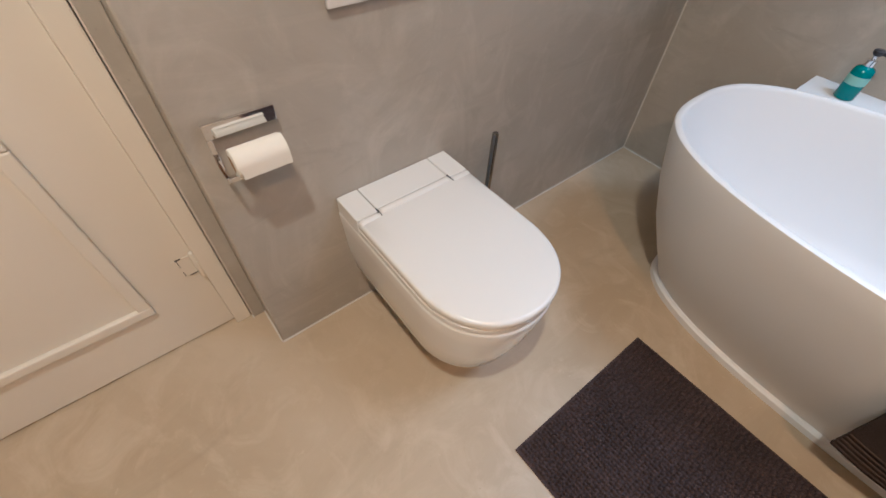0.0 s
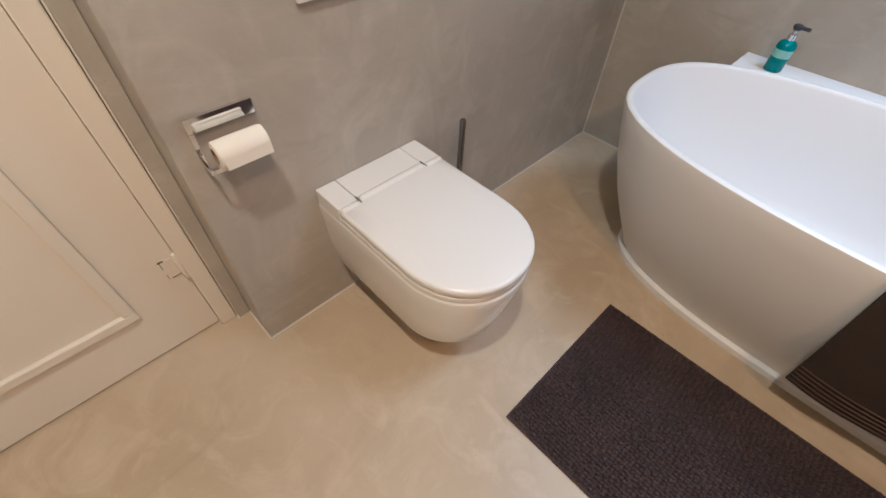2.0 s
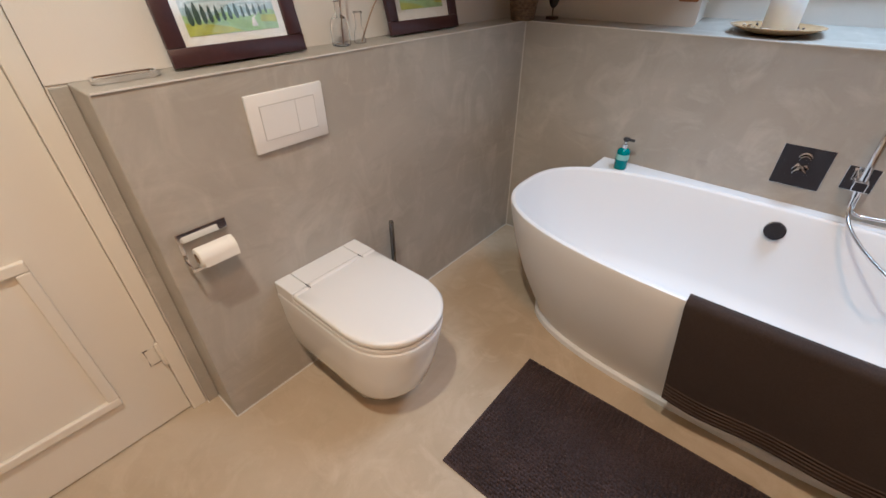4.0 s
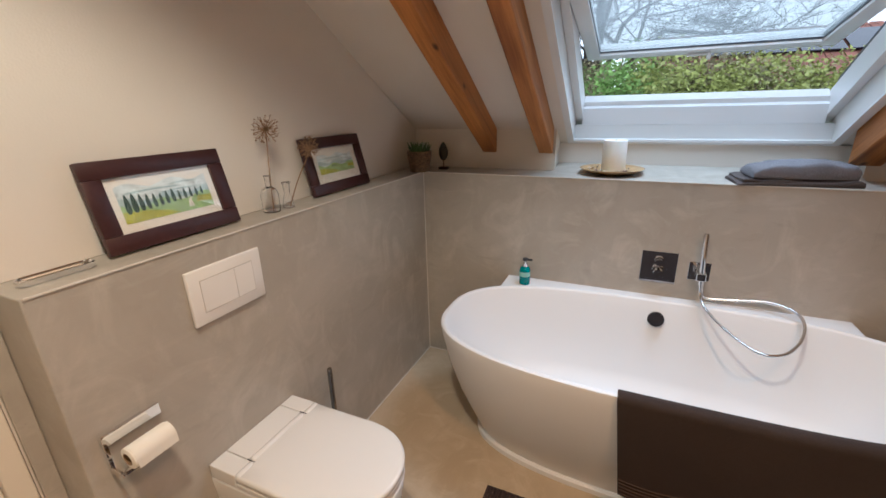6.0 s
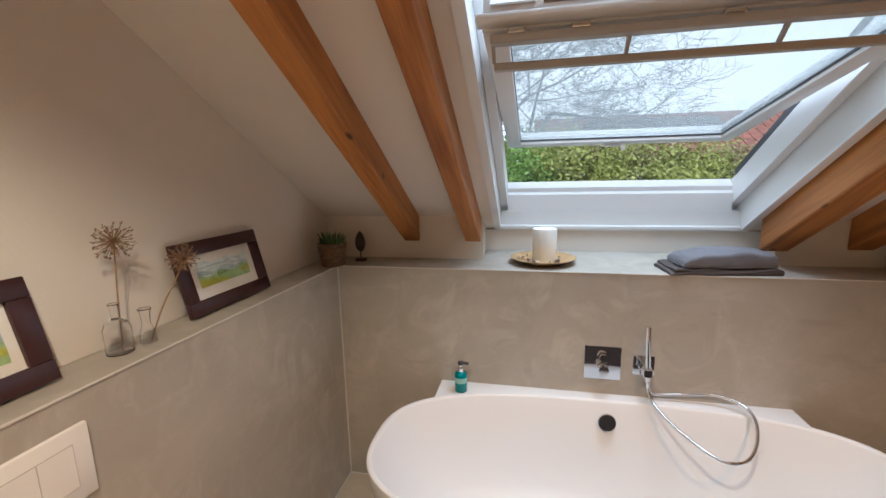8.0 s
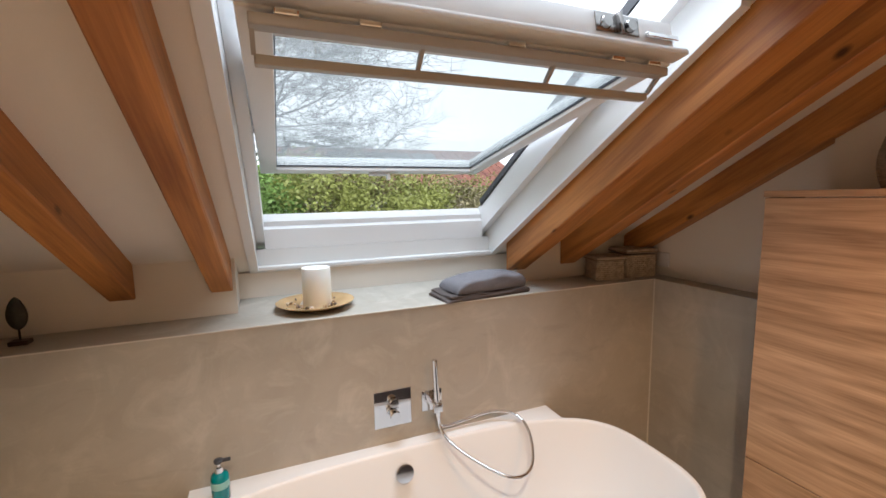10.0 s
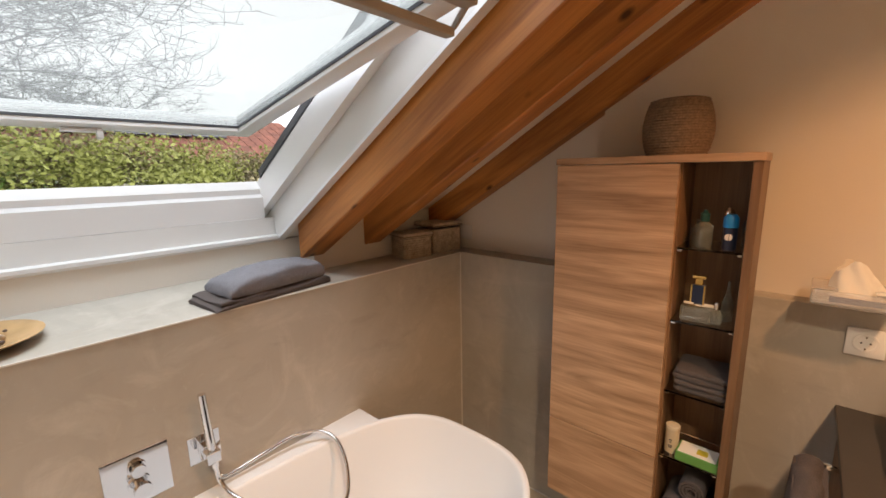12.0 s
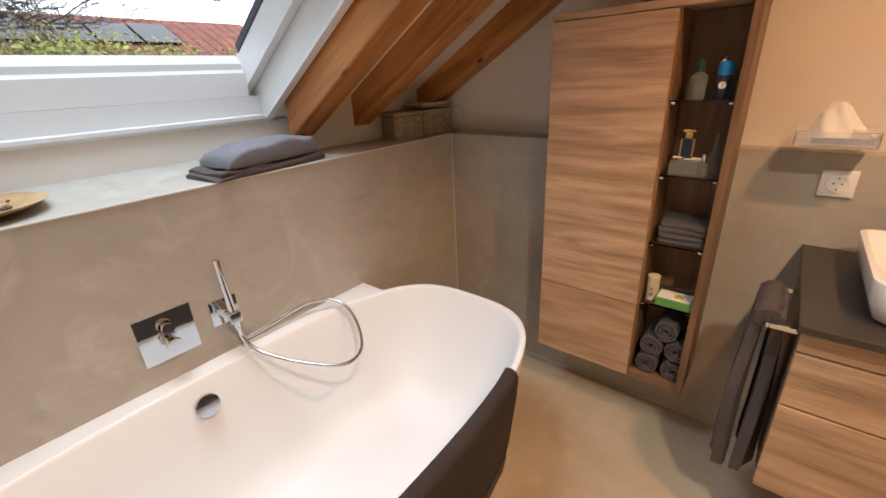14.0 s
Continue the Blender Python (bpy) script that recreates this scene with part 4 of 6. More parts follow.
def build_tub_towel():
    t = thing("bath_towel", "dark brown terry towel with ribbed border hanging over the bathtub rim", "towel", (1.4, -0.85, 0.3))
    rows = []
    n = 60
    for i in range(n + 1):
        x = 1.085 + (1.80 - 1.085) * i / n
        row = []
        for z in (0.35, 0.365, 0.38, 0.42, 0.46, 0.50, 0.535, 0.556):
            rx, ry = inner_at(min(0.552, z))
            xs = x + (0.05 - 0.10 * i / n) * (0.556 - z)
            u = min(1, abs((xs - TCX) / rx))
            y = TCY - ry * (1 - u ** TEX) ** (1 / TEX)
            row.append(((xs, y + 0.003, z + 0.006 * math.sin(x * 11) * (0.556 - z) / 0.25), (0, 1, 0.1)))
        u = abs((x - TCX) / 0.884)
        yt = TCY - 0.395 * (1 - u ** TEX) ** (1 / TEX)
        row.append(((x, yt + 0.012, 0.567), (0, 0.6, 0.8)))
        row.append(((x, yt, 0.5695), (0, 0, 1)))
        row.append(((x, yt - 0.012, 0.566), (0, -0.6, 0.8)))
        m = 46
        for k in range(m + 1):
            z = 0.556 - (0.556 - 0.138) * k / m
            rx, ry = outer_at(min(0.555, z + 0.14 * k / m))
            u = min(1, abs((x - TCX) / rx))
            y = TCY - ry * (1 - u ** TEX) ** (1 / TEX) - 0.004
            y -= 0.006 * (k / m) * (1 + math.sin(x * 17 + 0.8 * k / m))
            xs = x + 0.042 * (k / m) * (1.83 - x) / 0.745
            rib = 0.0035 * (0.5 + 0.5 * math.cos((z - 0.155) / 0.0165 * 2 * math.pi)) if 0.145 < z < 0.235 else 0
            z += 0.006 * math.sin(x * 14) * k / m
            row.append(((xs, y - rib, z), (0, -1, 0.1)))
        rows.append(row)
    ox, oy, oz = t.location
    rows = [[((p[0] - 1.4, p[1] + 0.85, p[2] - 0.3), w) for p, w in r] for r in rows]
    sheet("cloth", rows, 0.009, TOWELB, t)
    for z in (0.155, 0.1715, 0.188, 0.2045, 0.221):
        pts = []
        for i in range(0, 61):
            x = 1.09 + (1.795 - 1.09) * i / 60
            k = (0.556 - z) / (0.556 - 0.125)
            rx, ry = outer_at(min(0.555, z + 0.14 * k))
            u = min(1, abs((x - TCX) / rx))
            y = TCY - ry * (1 - u ** TEX) ** (1 / TEX) - 0.004 - 0.006 * k * (1 + math.sin(x * 17 + 0.8 * k)) - 0.0135
            pts.append((x + 0.04 * k * (1.83 - x) / 0.745 - 1.4, y + 0.85, z + 0.006 * math.sin(x * 14) * k - 0.3))
        b = bmesh.new()
        tube(b, pts, 0.0024, 6)
        part("rib", b, RIBM, t, "raised woven border rib", smooth=60)


RIBM = material("brown_woven_rib", (0.075, 0.048, 0.036), 0.9)


def soft_slab(bm, x0, x1, y0, y1, z0, z1, wob=0.004, seed=0, n=14, roll=0.5):
    """A folded layer of cloth with rounded fold edges and a slightly uneven outline."""
    rings = []
    h = (z1 - z0) / 2
    zc = (z0 + z1) / 2
    for k in range(9):
        a = -math.pi / 2 + math.pi * k / 8
        ins = h * (1 - math.cos(a)) * roll
        z = zc + h * math.sin(a)
        ring = rbox_ring(x0 + ins, x1 - ins, y0 + ins, y1 - ins, z, 0.018 - ins * 0.3, 5)
        out = []
        dense = []
        for p, q in zip(ring, ring[1:] + ring[:1]):
            m = max(1, int((Vector(q) - Vector(p)).length / 0.02))
            for i in range(m):
                dense.append(Vector(p).lerp(Vector(q), i / m))
        for p in dense:
            v = noise.noise_vector(Vector((p.x * 9 + seed, p.y * 9, 3.1 * seed))) * wob
            out.append((p.x + v.x, p.y + v.y, p.z + v.z * 0.5 * (k / 8)))
        rings.append(out)
    # top cap as a grid towards the middle
    last = rings[-1]
    cx, cy = (x0 + x1) / 2, (y0 + y1) / 2
    first = rings[0]
    low = [[(cx + (p[0] - cx) * f, cy + (p[1] - cy) * f, z0) for p in first] for f in (0.1, 0.5, 0.85)]
    top = []
    for f in (0.85, 0.6, 0.35, 0.1):
        top.append([(cx + (p[0] - cx) * f, cy + (p[1] - cy) * f, p[2] + 0.5 * wob * noise.noise(Vector((cx + (p[0] - cx) * f, cy + (p[1] - cy) * f, seed)) * 14)) for p in last])
    loft(bm, low + rings + top)


def rumpled_cloth(bm, x0, x1, d, z0, h0, h1, seed, sag=0.0):
    """A folded towel: a soft cross-section carried from x0 to x1, its height going from h0 to h1, with a rumpled top."""
    rings, n = [], 30
    for i in range(n + 1):
        f = i / n
        end = min(1.0, math.sqrt(max(0.0, min(f, 1 - f) * 14 + 0.16)))
        h = (h0 + (h1 - h0) * f + sag * math.sin(math.pi * f)) * (0.35 + 0.65 * end)
        dd = d * (0.965 + 0.035 * end)
        ring = []
        for k in range(36):
            a = 2 * math.pi * k / 36
            c, q = math.cos(a), math.sin(a)
            y = dd * math.copysign(abs(c) ** 0.28, c)
            z = z0 + h / 2 + h / 2 * math.copysign(abs(q) ** 0.42, q)
            x = x0 + (x1 - x0) * f
            v = noise.noise_vector(Vector((x * 11 + seed, y * 11, seed * 2.3)))
            w = noise.noise_vector(Vector((x * 38 + seed, y * 38, z * 38)))
            up = max(0.0, (z - z0) / max(h, 0.001))
            ring.append((x + v.x * 0.010 + w.x * 0.002, y + v.y * 0.006 + w.y * 0.0018, z + up * (v.z * 0.011 + w.z * 0.0022) if up > 0.1 else z0))
        rings.append(ring)
    loft(bm, rings)


def build_sill_towels():
    rot = Matrix.Translation((1.655, 0.095, LEDGE)) @ Matrix.Rotation(radians(6), 4, "Z")
    for lab, mat, layers in (
            ("dark grey-brown folded towel lying under another towel", TOWELD, ((-0.214, 0.198, 0.092, 0.0, 0.016, 0.030, 0.0), (-0.202, 0.120, 0.088, 0.0135, 0.016, 0.012, 0.0))),
            ("blue-grey folded terry towel lying on a darker one", TOWELG, ((-0.165, 0.188, 0.089, 0.030, 0.040, 0.060, 0.012), (-0.150, 0.050, 0.084, 0.030, 0.022, 0.012, 0.0)))):
        t = thing("folded_towel", lab + ", on the sill", "towel", (0, 0, 0), "towels on the sill")
        t.matrix_world = rot
        for k, (x0, x1, d, z, h0, h1, sag) in enumerate(layers):
            b = bmesh.new()
            rumpled_cloth(b, x0, x1, d, z, h0, h1, 3.1 * k + len(lab), sag)
            part("folded_layer", b, mat, t, smooth=60)


def build_cabinet_towels():
    x, y = 2.50, -1.085
    for i in range(4):
        z = SHELF[2] + 0.0062 + i * 0.019
        t = thing("folded_towel", "small grey folded towel stacked on a glass shelf", "towel", (x, y, z), "towels in the cabinet")
        b = bmesh.new()
        soft_slab(b, -0.075, 0.07, -0.078, 0.075, 0, 0.0185, 0.006, 20 + i)
        part("cloth", b, TOWELC, t, smooth=60)
    for i, (yy, zz) in enumerate(((-1.135, 0), (-1.045, 0), (-1.135, 0.083), (-1.047, 0.083), (-1.09, 0.163))):
        t = thing("rolled_towel", "dark grey rolled towel in the bottom of the cabinet", "towel", (2.43, yy, CZ0 + 0.0205 + zz + 0.041), "rolled towels")
        b = bmesh.new()
        pts, turns, m = [], 3.2, 70
        for k in range(m + 1):
            a = 2 * math.pi * turns * k / m + i
            r = 0.008 + 0.032 * k / m
            pts.append((r * math.cos(a), r * math.sin(a)))
        rings = []
        for x0 in (0.0, 0.006, 0.06, 0.13):
            th = 0.0046 if x0 else 0.0025
            outl = [(x0, py * (1 + th / max(0.01, math.hypot(py, pz))), pz * (1 + th / max(0.01, math.hypot(py, pz)))) for py, pz in pts] + [(x0, py * (1 - th / max(0.01, math.hypot(py, pz))), pz * (1 - th / max(0.01, math.hypot(py, pz)))) for py, pz in pts[::-1]]
            rings.append(outl)
        vs = loft(b, rings, False, False)
        n = len(pts)
        for ring in (vs[0], vs[-1]):
            for k in range(n - 1):
                b.faces.new((ring[k], ring[k + 1], ring[2 * n - 2 - k], ring[2 * n - 1 - k]))
        part("cloth", b, TOWELC, t, smooth=60)


def build_rail_towel():
    t = thing("towel_rail", "chrome towel rail on the side of the vanity unit", "towel rail", (2.22, -1.350, 0.765))
    b = bmesh.new()
    box(b, -0.12, 0.12, -0.004, 0.004, -0.006, 0.006, 0.001)
    box(b, 0.112, 0.12, -0.062, -0.004, -0.006, 0.006, 0.001)
    box(b, -0.12, -0.112, -0.062, -0.004, -0.006, 0.006, 0.001)
    part("bar", b, CHROME, t)
    w = thing("hand_towel", "dark grey-brown terry hand towel hanging folded over a rail", "towel", (2.22, -1.350, 0.765))
    for s, zb in ((1, -0.52), (-1, -0.47)):
        rows = []
        for i in range(25):
            u = i / 24
            row = []
            for k in range(40):
                f = k / 39
                z = 0.014 - (0.014 - zb - 0.02 * math.sin(u * 5 + s)) * f
                xx = -0.108 + 0.212 * u
                belly = math.sin(min(1, f * 1.6) * math.pi / 2)
                y = s * (0.006 + 0.009 * belly * (1 + 0.35 * math.sin(u * 8 + s) + 0.2 * math.sin(u * 17 + 3 * f))) + 0.010 * math.sin(u * 13 + 2.5 * f + s) * f
                row.append(((xx * (0.84 + 0.16 * f) + 0.008 * math.sin(6 * f + s), y - 0.002, z), (0, s, 0.05)))
            rows.append(row)
        sheet("front_layer" if s > 0 else "back_layer", rows, 0.026, TOWELD, w)
    b = bmesh.new()
    tube(b, [(-0.094 + 0.186 * k / 12, 0.002 + 0.003 * math.sin(k), 0.004 + 0.003 * math.sin(k * 1.7)) for k in range(13)], 0.029, 16)
    part("fold", b, TOWELD, w, smooth=60)


# ---- things on the ledges ----
def flat(bm, pts, w):
    """A thin flat patch at the height w, from u, v points."""
    bm.faces.new([bm.verts.new((w, u, v)) for u, v in pts])


def paint(name, color):
    return material(name, color, 0.75, var=0.25, scale=30, fine=0.1, fine_scale=160)


PAINTS = {}


def build_picture(y0, y1, kind):
    label = "dark red-brown framed watercolour of cypress trees leaning on the wall" if kind == 1 else "dark red-brown framed watercolour of green hills leaning on the wall"
    t = thing("framed_picture", label, "picture")
    t.matrix_world = Matrix.Translation((-0.088, (y0 + y1) / 2, LEDGE + 0.004)) @ Matrix.Rotation(radians(-13.5), 4, "Y")
    w, h, b_, th = (y1 - y0) / 2, 0.228, 0.044, 0.016
    b = bmesh.new()
    for u0, u1, v0, v1, cut in ((-w, w, 0, b_, 0), (-w, w, h - b_, h, 0), (-w, -w + b_, b_, h - b_, 1), (w - b_, w, b_, h - b_, 1)):
        box(b, -0.002, th, u0, u1, v0, v1, 0.003, 2)
    part("frame", b, FRAMEM, t, "dark red-brown wooden frame", smooth=40)
    b = bmesh.new()
    box(b, 0.0, 0.005, -w + b_ - 0.004, w - b_ + 0.004, b_ - 0.004, h - b_ + 0.004)
    part("mount", b, PAPERW, t, "off-white paper mount")
    if not PAINTS:
        PAINTS.update(sky=paint("wash_sky", (0.64, 0.72, 0.73)), hill=paint("wash_blue", (0.40, 0.52, 0.54)), green=paint("wash_green", (0.33, 0.50, 0.22)), lime=paint("wash_lime", (0.42, 0.45, 0.07)), dark=paint("wash_dark_green", (0.025, 0.06, 0.045)), path=paint("wash_path", (0.72, 0.71, 0.66)))
    iw, v0, v1 = (w - b_ - 0.020), b_ + 0.022, h - b_ - 0.018
    if kind == 2:
        iw, v0, v1 = w - b_ - 0.030, b_ + 0.034, h - b_ - 0.024
    H = v1 - v0
    rnd = random.Random(kind)
    def band(key, lo, hi, wz, a=0.0):
        bb = bmesh.new()
        n = 24
        up = [(-iw + 2 * iw * i / n, v0 + H * hi + H * 0.07 * math.sin(i * 0.55 + a) + rnd.uniform(-0.0008, 0.0008)) for i in range(n + 1)]
        dn = [(-iw + 2 * iw * i / n, v0 + H * lo) for i in range(n + 1)]
        flat(bb, dn + up[::-1], wz)
        return part("painted_" + key, bb, PAINTS[key], t)
    band("sky", 0.35, 0.93, 0.0053)
    band("hill", 0.42, 0.58, 0.0056, 1.0)
    for lo, hi, u0, u1 in ((0.72, 0.77, -0.9, 0.3), (0.62, 0.65, -0.2, 0.95), (0.80, 0.83, 0.1, 0.8)):
        bb = bmesh.new()
        flat(bb, [(iw * u0, v0 + H * lo), (iw * (u0 + u1) / 2, v0 + H * (lo + 0.02)), (iw * u1, v0 + H * lo), (iw * u1 * 0.9, v0 + H * hi), (iw * (u0 + u1) / 2, v0 + H * (hi + 0.03)), (iw * u0 * 0.9, v0 + H * hi)], 0.0055)
        part("painted_cloud", bb, PAINTS["hill"], t)
    band("green", 0.0, 0.42, 0.0059, 2.2)
    bb = bmesh.new()
    flat(bb, [(-iw, v0), (iw * 0.15, v0 + H * 0.02), (-iw * 0.1, v0 + H * 0.14), (-iw * 0.5, v0 + H * 0.24), (-iw, v0 + H * 0.30)], 0.0062)
    part("painted_slope", bb, PAINTS["lime"], t)
    bb = bmesh.new()
    flat(bb, [(iw * 0.60, v0 + H * 0.20), (iw, v0 + H * 0.16), (iw, v0 + H * 0.34), (iw * 0.66, v0 + H * 0.36)], 0.0062)
    part("painted_slope", bb, PAINTS["lime"], t)
    if kind == 1:
        bb = bmesh.new()
        flat(bb, [(iw * 0.38, v0 + H * 0.1), (iw * 0.52, v0 + H * 0.1), (iw * 0.48, v0 + H * 0.3), (iw * 0.6, v0 + H * 0.42), (iw * 0.56, v0 + H * 0.42), (iw * 0.42, v0 + H * 0.3)], 0.0064)
        part("painted_path", bb, PAINTS["path"], t)
    for k in range(13 if kind == 1 else 7):
        f = k / 12 if kind == 1 else 0.35 + k / 14
        u = -iw * 0.86 + 1.66 * iw * f
        hh = H * (0.50 - 0.28 * f + rnd.uniform(-0.04, 0.05)) * (1 if kind == 1 else 0.5)
        r = hh * 0.135
        vb = v0 + H * (0.22 + 0.16 * f)
        bb = bmesh.new()
        pts = [(u + r * math.sin(a) * (1 + 0.45 * math.cos(a)) + rnd.uniform(-0.0006, 0.0006), vb + hh * (0.5 - 0.5 * math.cos(a))) for a in [2 * math.pi * i / 14 for i in range(14)]]
        flat(bb, pts, 0.0067)
        part("painted_cypress", bb, PAINTS["dark"], t)
    b = bmesh.new()
    box(b, 0.0085, 0.0100, -w + b_ - 0.002, w - b_ + 0.002, b_ - 0.002, h - b_ + 0.002)
    g = part("pane", b, THIN, t, "clear picture glass")
    g.visible_shadow = False


def thin_glass():
    m = bpy.data.materials.new("thin_glass")
    m.use_nodes = True
    n, l = m.node_tree.nodes, m.node_tree.links
    n.remove(n["Principled BSDF"])
    tr, gl, mix = n.new("ShaderNodeBsdfTransparent"), n.new("ShaderNodeBsdfGlossy"), n.new("ShaderNodeMixShader")
    gl.inputs["Roughness"].default_value = 0.02
    mix.inputs[0].default_value = 0.07
    l.new(tr.outputs[0], mix.inputs[1])
    l.new(gl.outputs[0], mix.inputs[2])
    l.new(mix.outputs[0], n["Material Output"].inputs[0])
    return m


THIN = thin_glass()
DRYM = material("dried_flower_brown", (0.26, 0.16, 0.085), 0.85, var=0.3, scale=60)


def build_vase(x, y, s, tip, head):
    t = thing("glass_vase", "small clear glass bottle vase holding one dried flower" if s > 0.9 else "tiny clear glass vase holding one leaning dried flower", "vase", (x, y, LEDGE))
    b = bmesh.new()
    prof = [(0.001, 0.003), (0.026, 0.003), (0.028, 0.001), (0.030, 0.006), (0.030, 0.062), (0.024, 0.078), (0.010, 0.088), (0.009, 0.118), (0.013, 0.124)] if s > 0.9 else [(0.001, 0.003), (0.017, 0.003), (0.020, 0.004), (0.017, 0.03), (0.010, 0.055), (0.012, 0.085), (0.016, 0.092)]
    inner = [(max(0.0005, r - 0.0016), z + 0.002) for r, z in prof[1:]][::-1]
    lathe(b, prof + inner, 26)
    part("bottle", b, CLEAR, t, smooth=60)
    fl = thing("dried_allium", "dried brown allium flower head on a thin stem", "dried flower", (x, y, LEDGE), "dried flowers")
    b = bmesh.new()
    tx, ty, tz = tip
    tube(b, smooth_path([(0.004, 0.004, 0.006), (tx * 0.4 + 0.004, ty * 0.4, tz * 0.45), (tx * 0.8, ty * 0.85, tz * 0.8), tip], 5), 0.0022, 6)
    part("stem", b, DRYM, fl, smooth=60)
    b = bmesh.new()
    rnd = random.Random(int(s * 10))
    c = Vector(tip)
    for k in range(64):
        zz = 1 - 2 * (k + 0.5) / 64
        a = k * 2.399963
        d = Vector((math.sqrt(1 - zz * zz) * math.cos(a), math.sqrt(1 - zz * zz) * math.sin(a), zz))
        L = head * rnd.uniform(0.8, 1.05)
        e = c + d * L
        tube(b, [c, c + d * L * 0.5, e], 0.0009, 3)
        for q in range(4):
            v = Vector((rnd.uniform(-1, 1), rnd.uniform(-1, 1), rnd.uniform(-1, 1))).normalized() * 0.0070 + d * 0.004
            s2 = v.cross(d).normalized() * 0.0022
            b.faces.new([b.verts.new(e), b.verts.new(e + v * 0.6 + s2), b.verts.new(e + v), b.verts.new(e + v * 0.6 - s2)])
    part("flower_head", b, DRYM, fl, kind="stuff")


def build_pot():
    t = thing("plant_pot", "woven brown basket pot with short green succulent leaves", "potted plant", (-0.018, -0.005, LEDGE))
    weave = material("dark_woven_reed", (0.16, 0.10, 0.055), 0.6, var=0.5, scale=70)
    b = bmesh.new()
    lathe(b, [(0.046, 0.0), (0.050, 0.002), (0.064, 0.105), (0.066, 0.110), (0.060, 0.112), (0.056, 0.098)], 32)
    part("pot_body", b, weave, t, smooth=50)
    for k in range(10):
        z = 0.008 + 0.0105 * k
        b = bmesh.new()
        r = 0.050 + 0.014 * z / 0.105
        n = 40
        tube(b, [((r + 0.0022 * math.sin(i * math.pi + k * math.pi)) * math.cos(2 * math.pi * i / n), (r + 0.0022 * math.sin(i * math.pi)) * math.sin(2 * math.pi * i / n), z + 0.0025 * (1 if (i + k) % 2 else -1)) for i in range(n + 1)], 0.0042, 6)
        part("weave_strand", b, weave, t, smooth=60)
    soil = bmesh.new()
    lathe(soil, [(0.057, 0.099), (0.03, 0.103), (0.002, 0.104)], 20)
    part("soil", soil, material("dark_soil", (0.03, 0.02, 0.015), 0.95), t)
    leaf = material("succulent_green", (0.055, 0.13, 0.03), 0.5, var=0.3, scale=40)
    rnd = random.Random(5)
    for k in range(46):
        a, r = k * 2.4, 0.048 * math.sqrt((k + 0.5) / 46)
        base = Vector((r * math.cos(a), r * math.sin(a), 0.10))
        lean = Vector((math.cos(a), math.sin(a), 0)) * (r * 0.5 + rnd.uniform(0, 0.008))
        hgt = rnd.uniform(0.035, 0.062)
        b = bmesh.new()
        tube(b, [base, base + lean * 0.4 + Vector((0, 0, hgt * 0.5)), base + lean + Vector((0, 0, hgt))], [0.0045, 0.004, 0.0006], 6)
        part("leaf", b, leaf, t, smooth=60)


def build_statuette():
    t = thing("leaf_ornament", "small dark leaf-shaped ornament on a square black foot", "ornament", (0.072, 0.115, LEDGE))
    dark = material("dark_bronze", (0.035, 0.035, 0.03), 0.5, 0.4, var=0.3, scale=60)
    part("foot", boxes((-0.024, 0.024, -0.018, 0.018, 0, 0.014), bevel=0.002), material("black_foot", (0.03, 0.015, 0.012), 0.4), t)
    b = bmesh.new()
    tube(b, [(0, 0, 0.014), (0, 0, 0.05)], 0.003, 8)
    part("rod", b, dark, t)
    b = bmesh.new()
    rings = []
    for k in range(17):
        f = k / 16
        r = 0.027 * math.sin(math.pi * f) ** 0.6 * (1.12 - 0.35 * f) + 0.0006
        rings.append([(r * math.cos(2 * math.pi * i / 20), 0.42 * r * math.sin(2 * math.pi * i / 20) + 0.0015 * math.cos(i * 1.5), 0.045 + 0.105 * f) for i in range(20)])
    loft(b, rings)
    part("leaf_body", b, dark, t, smooth=60)


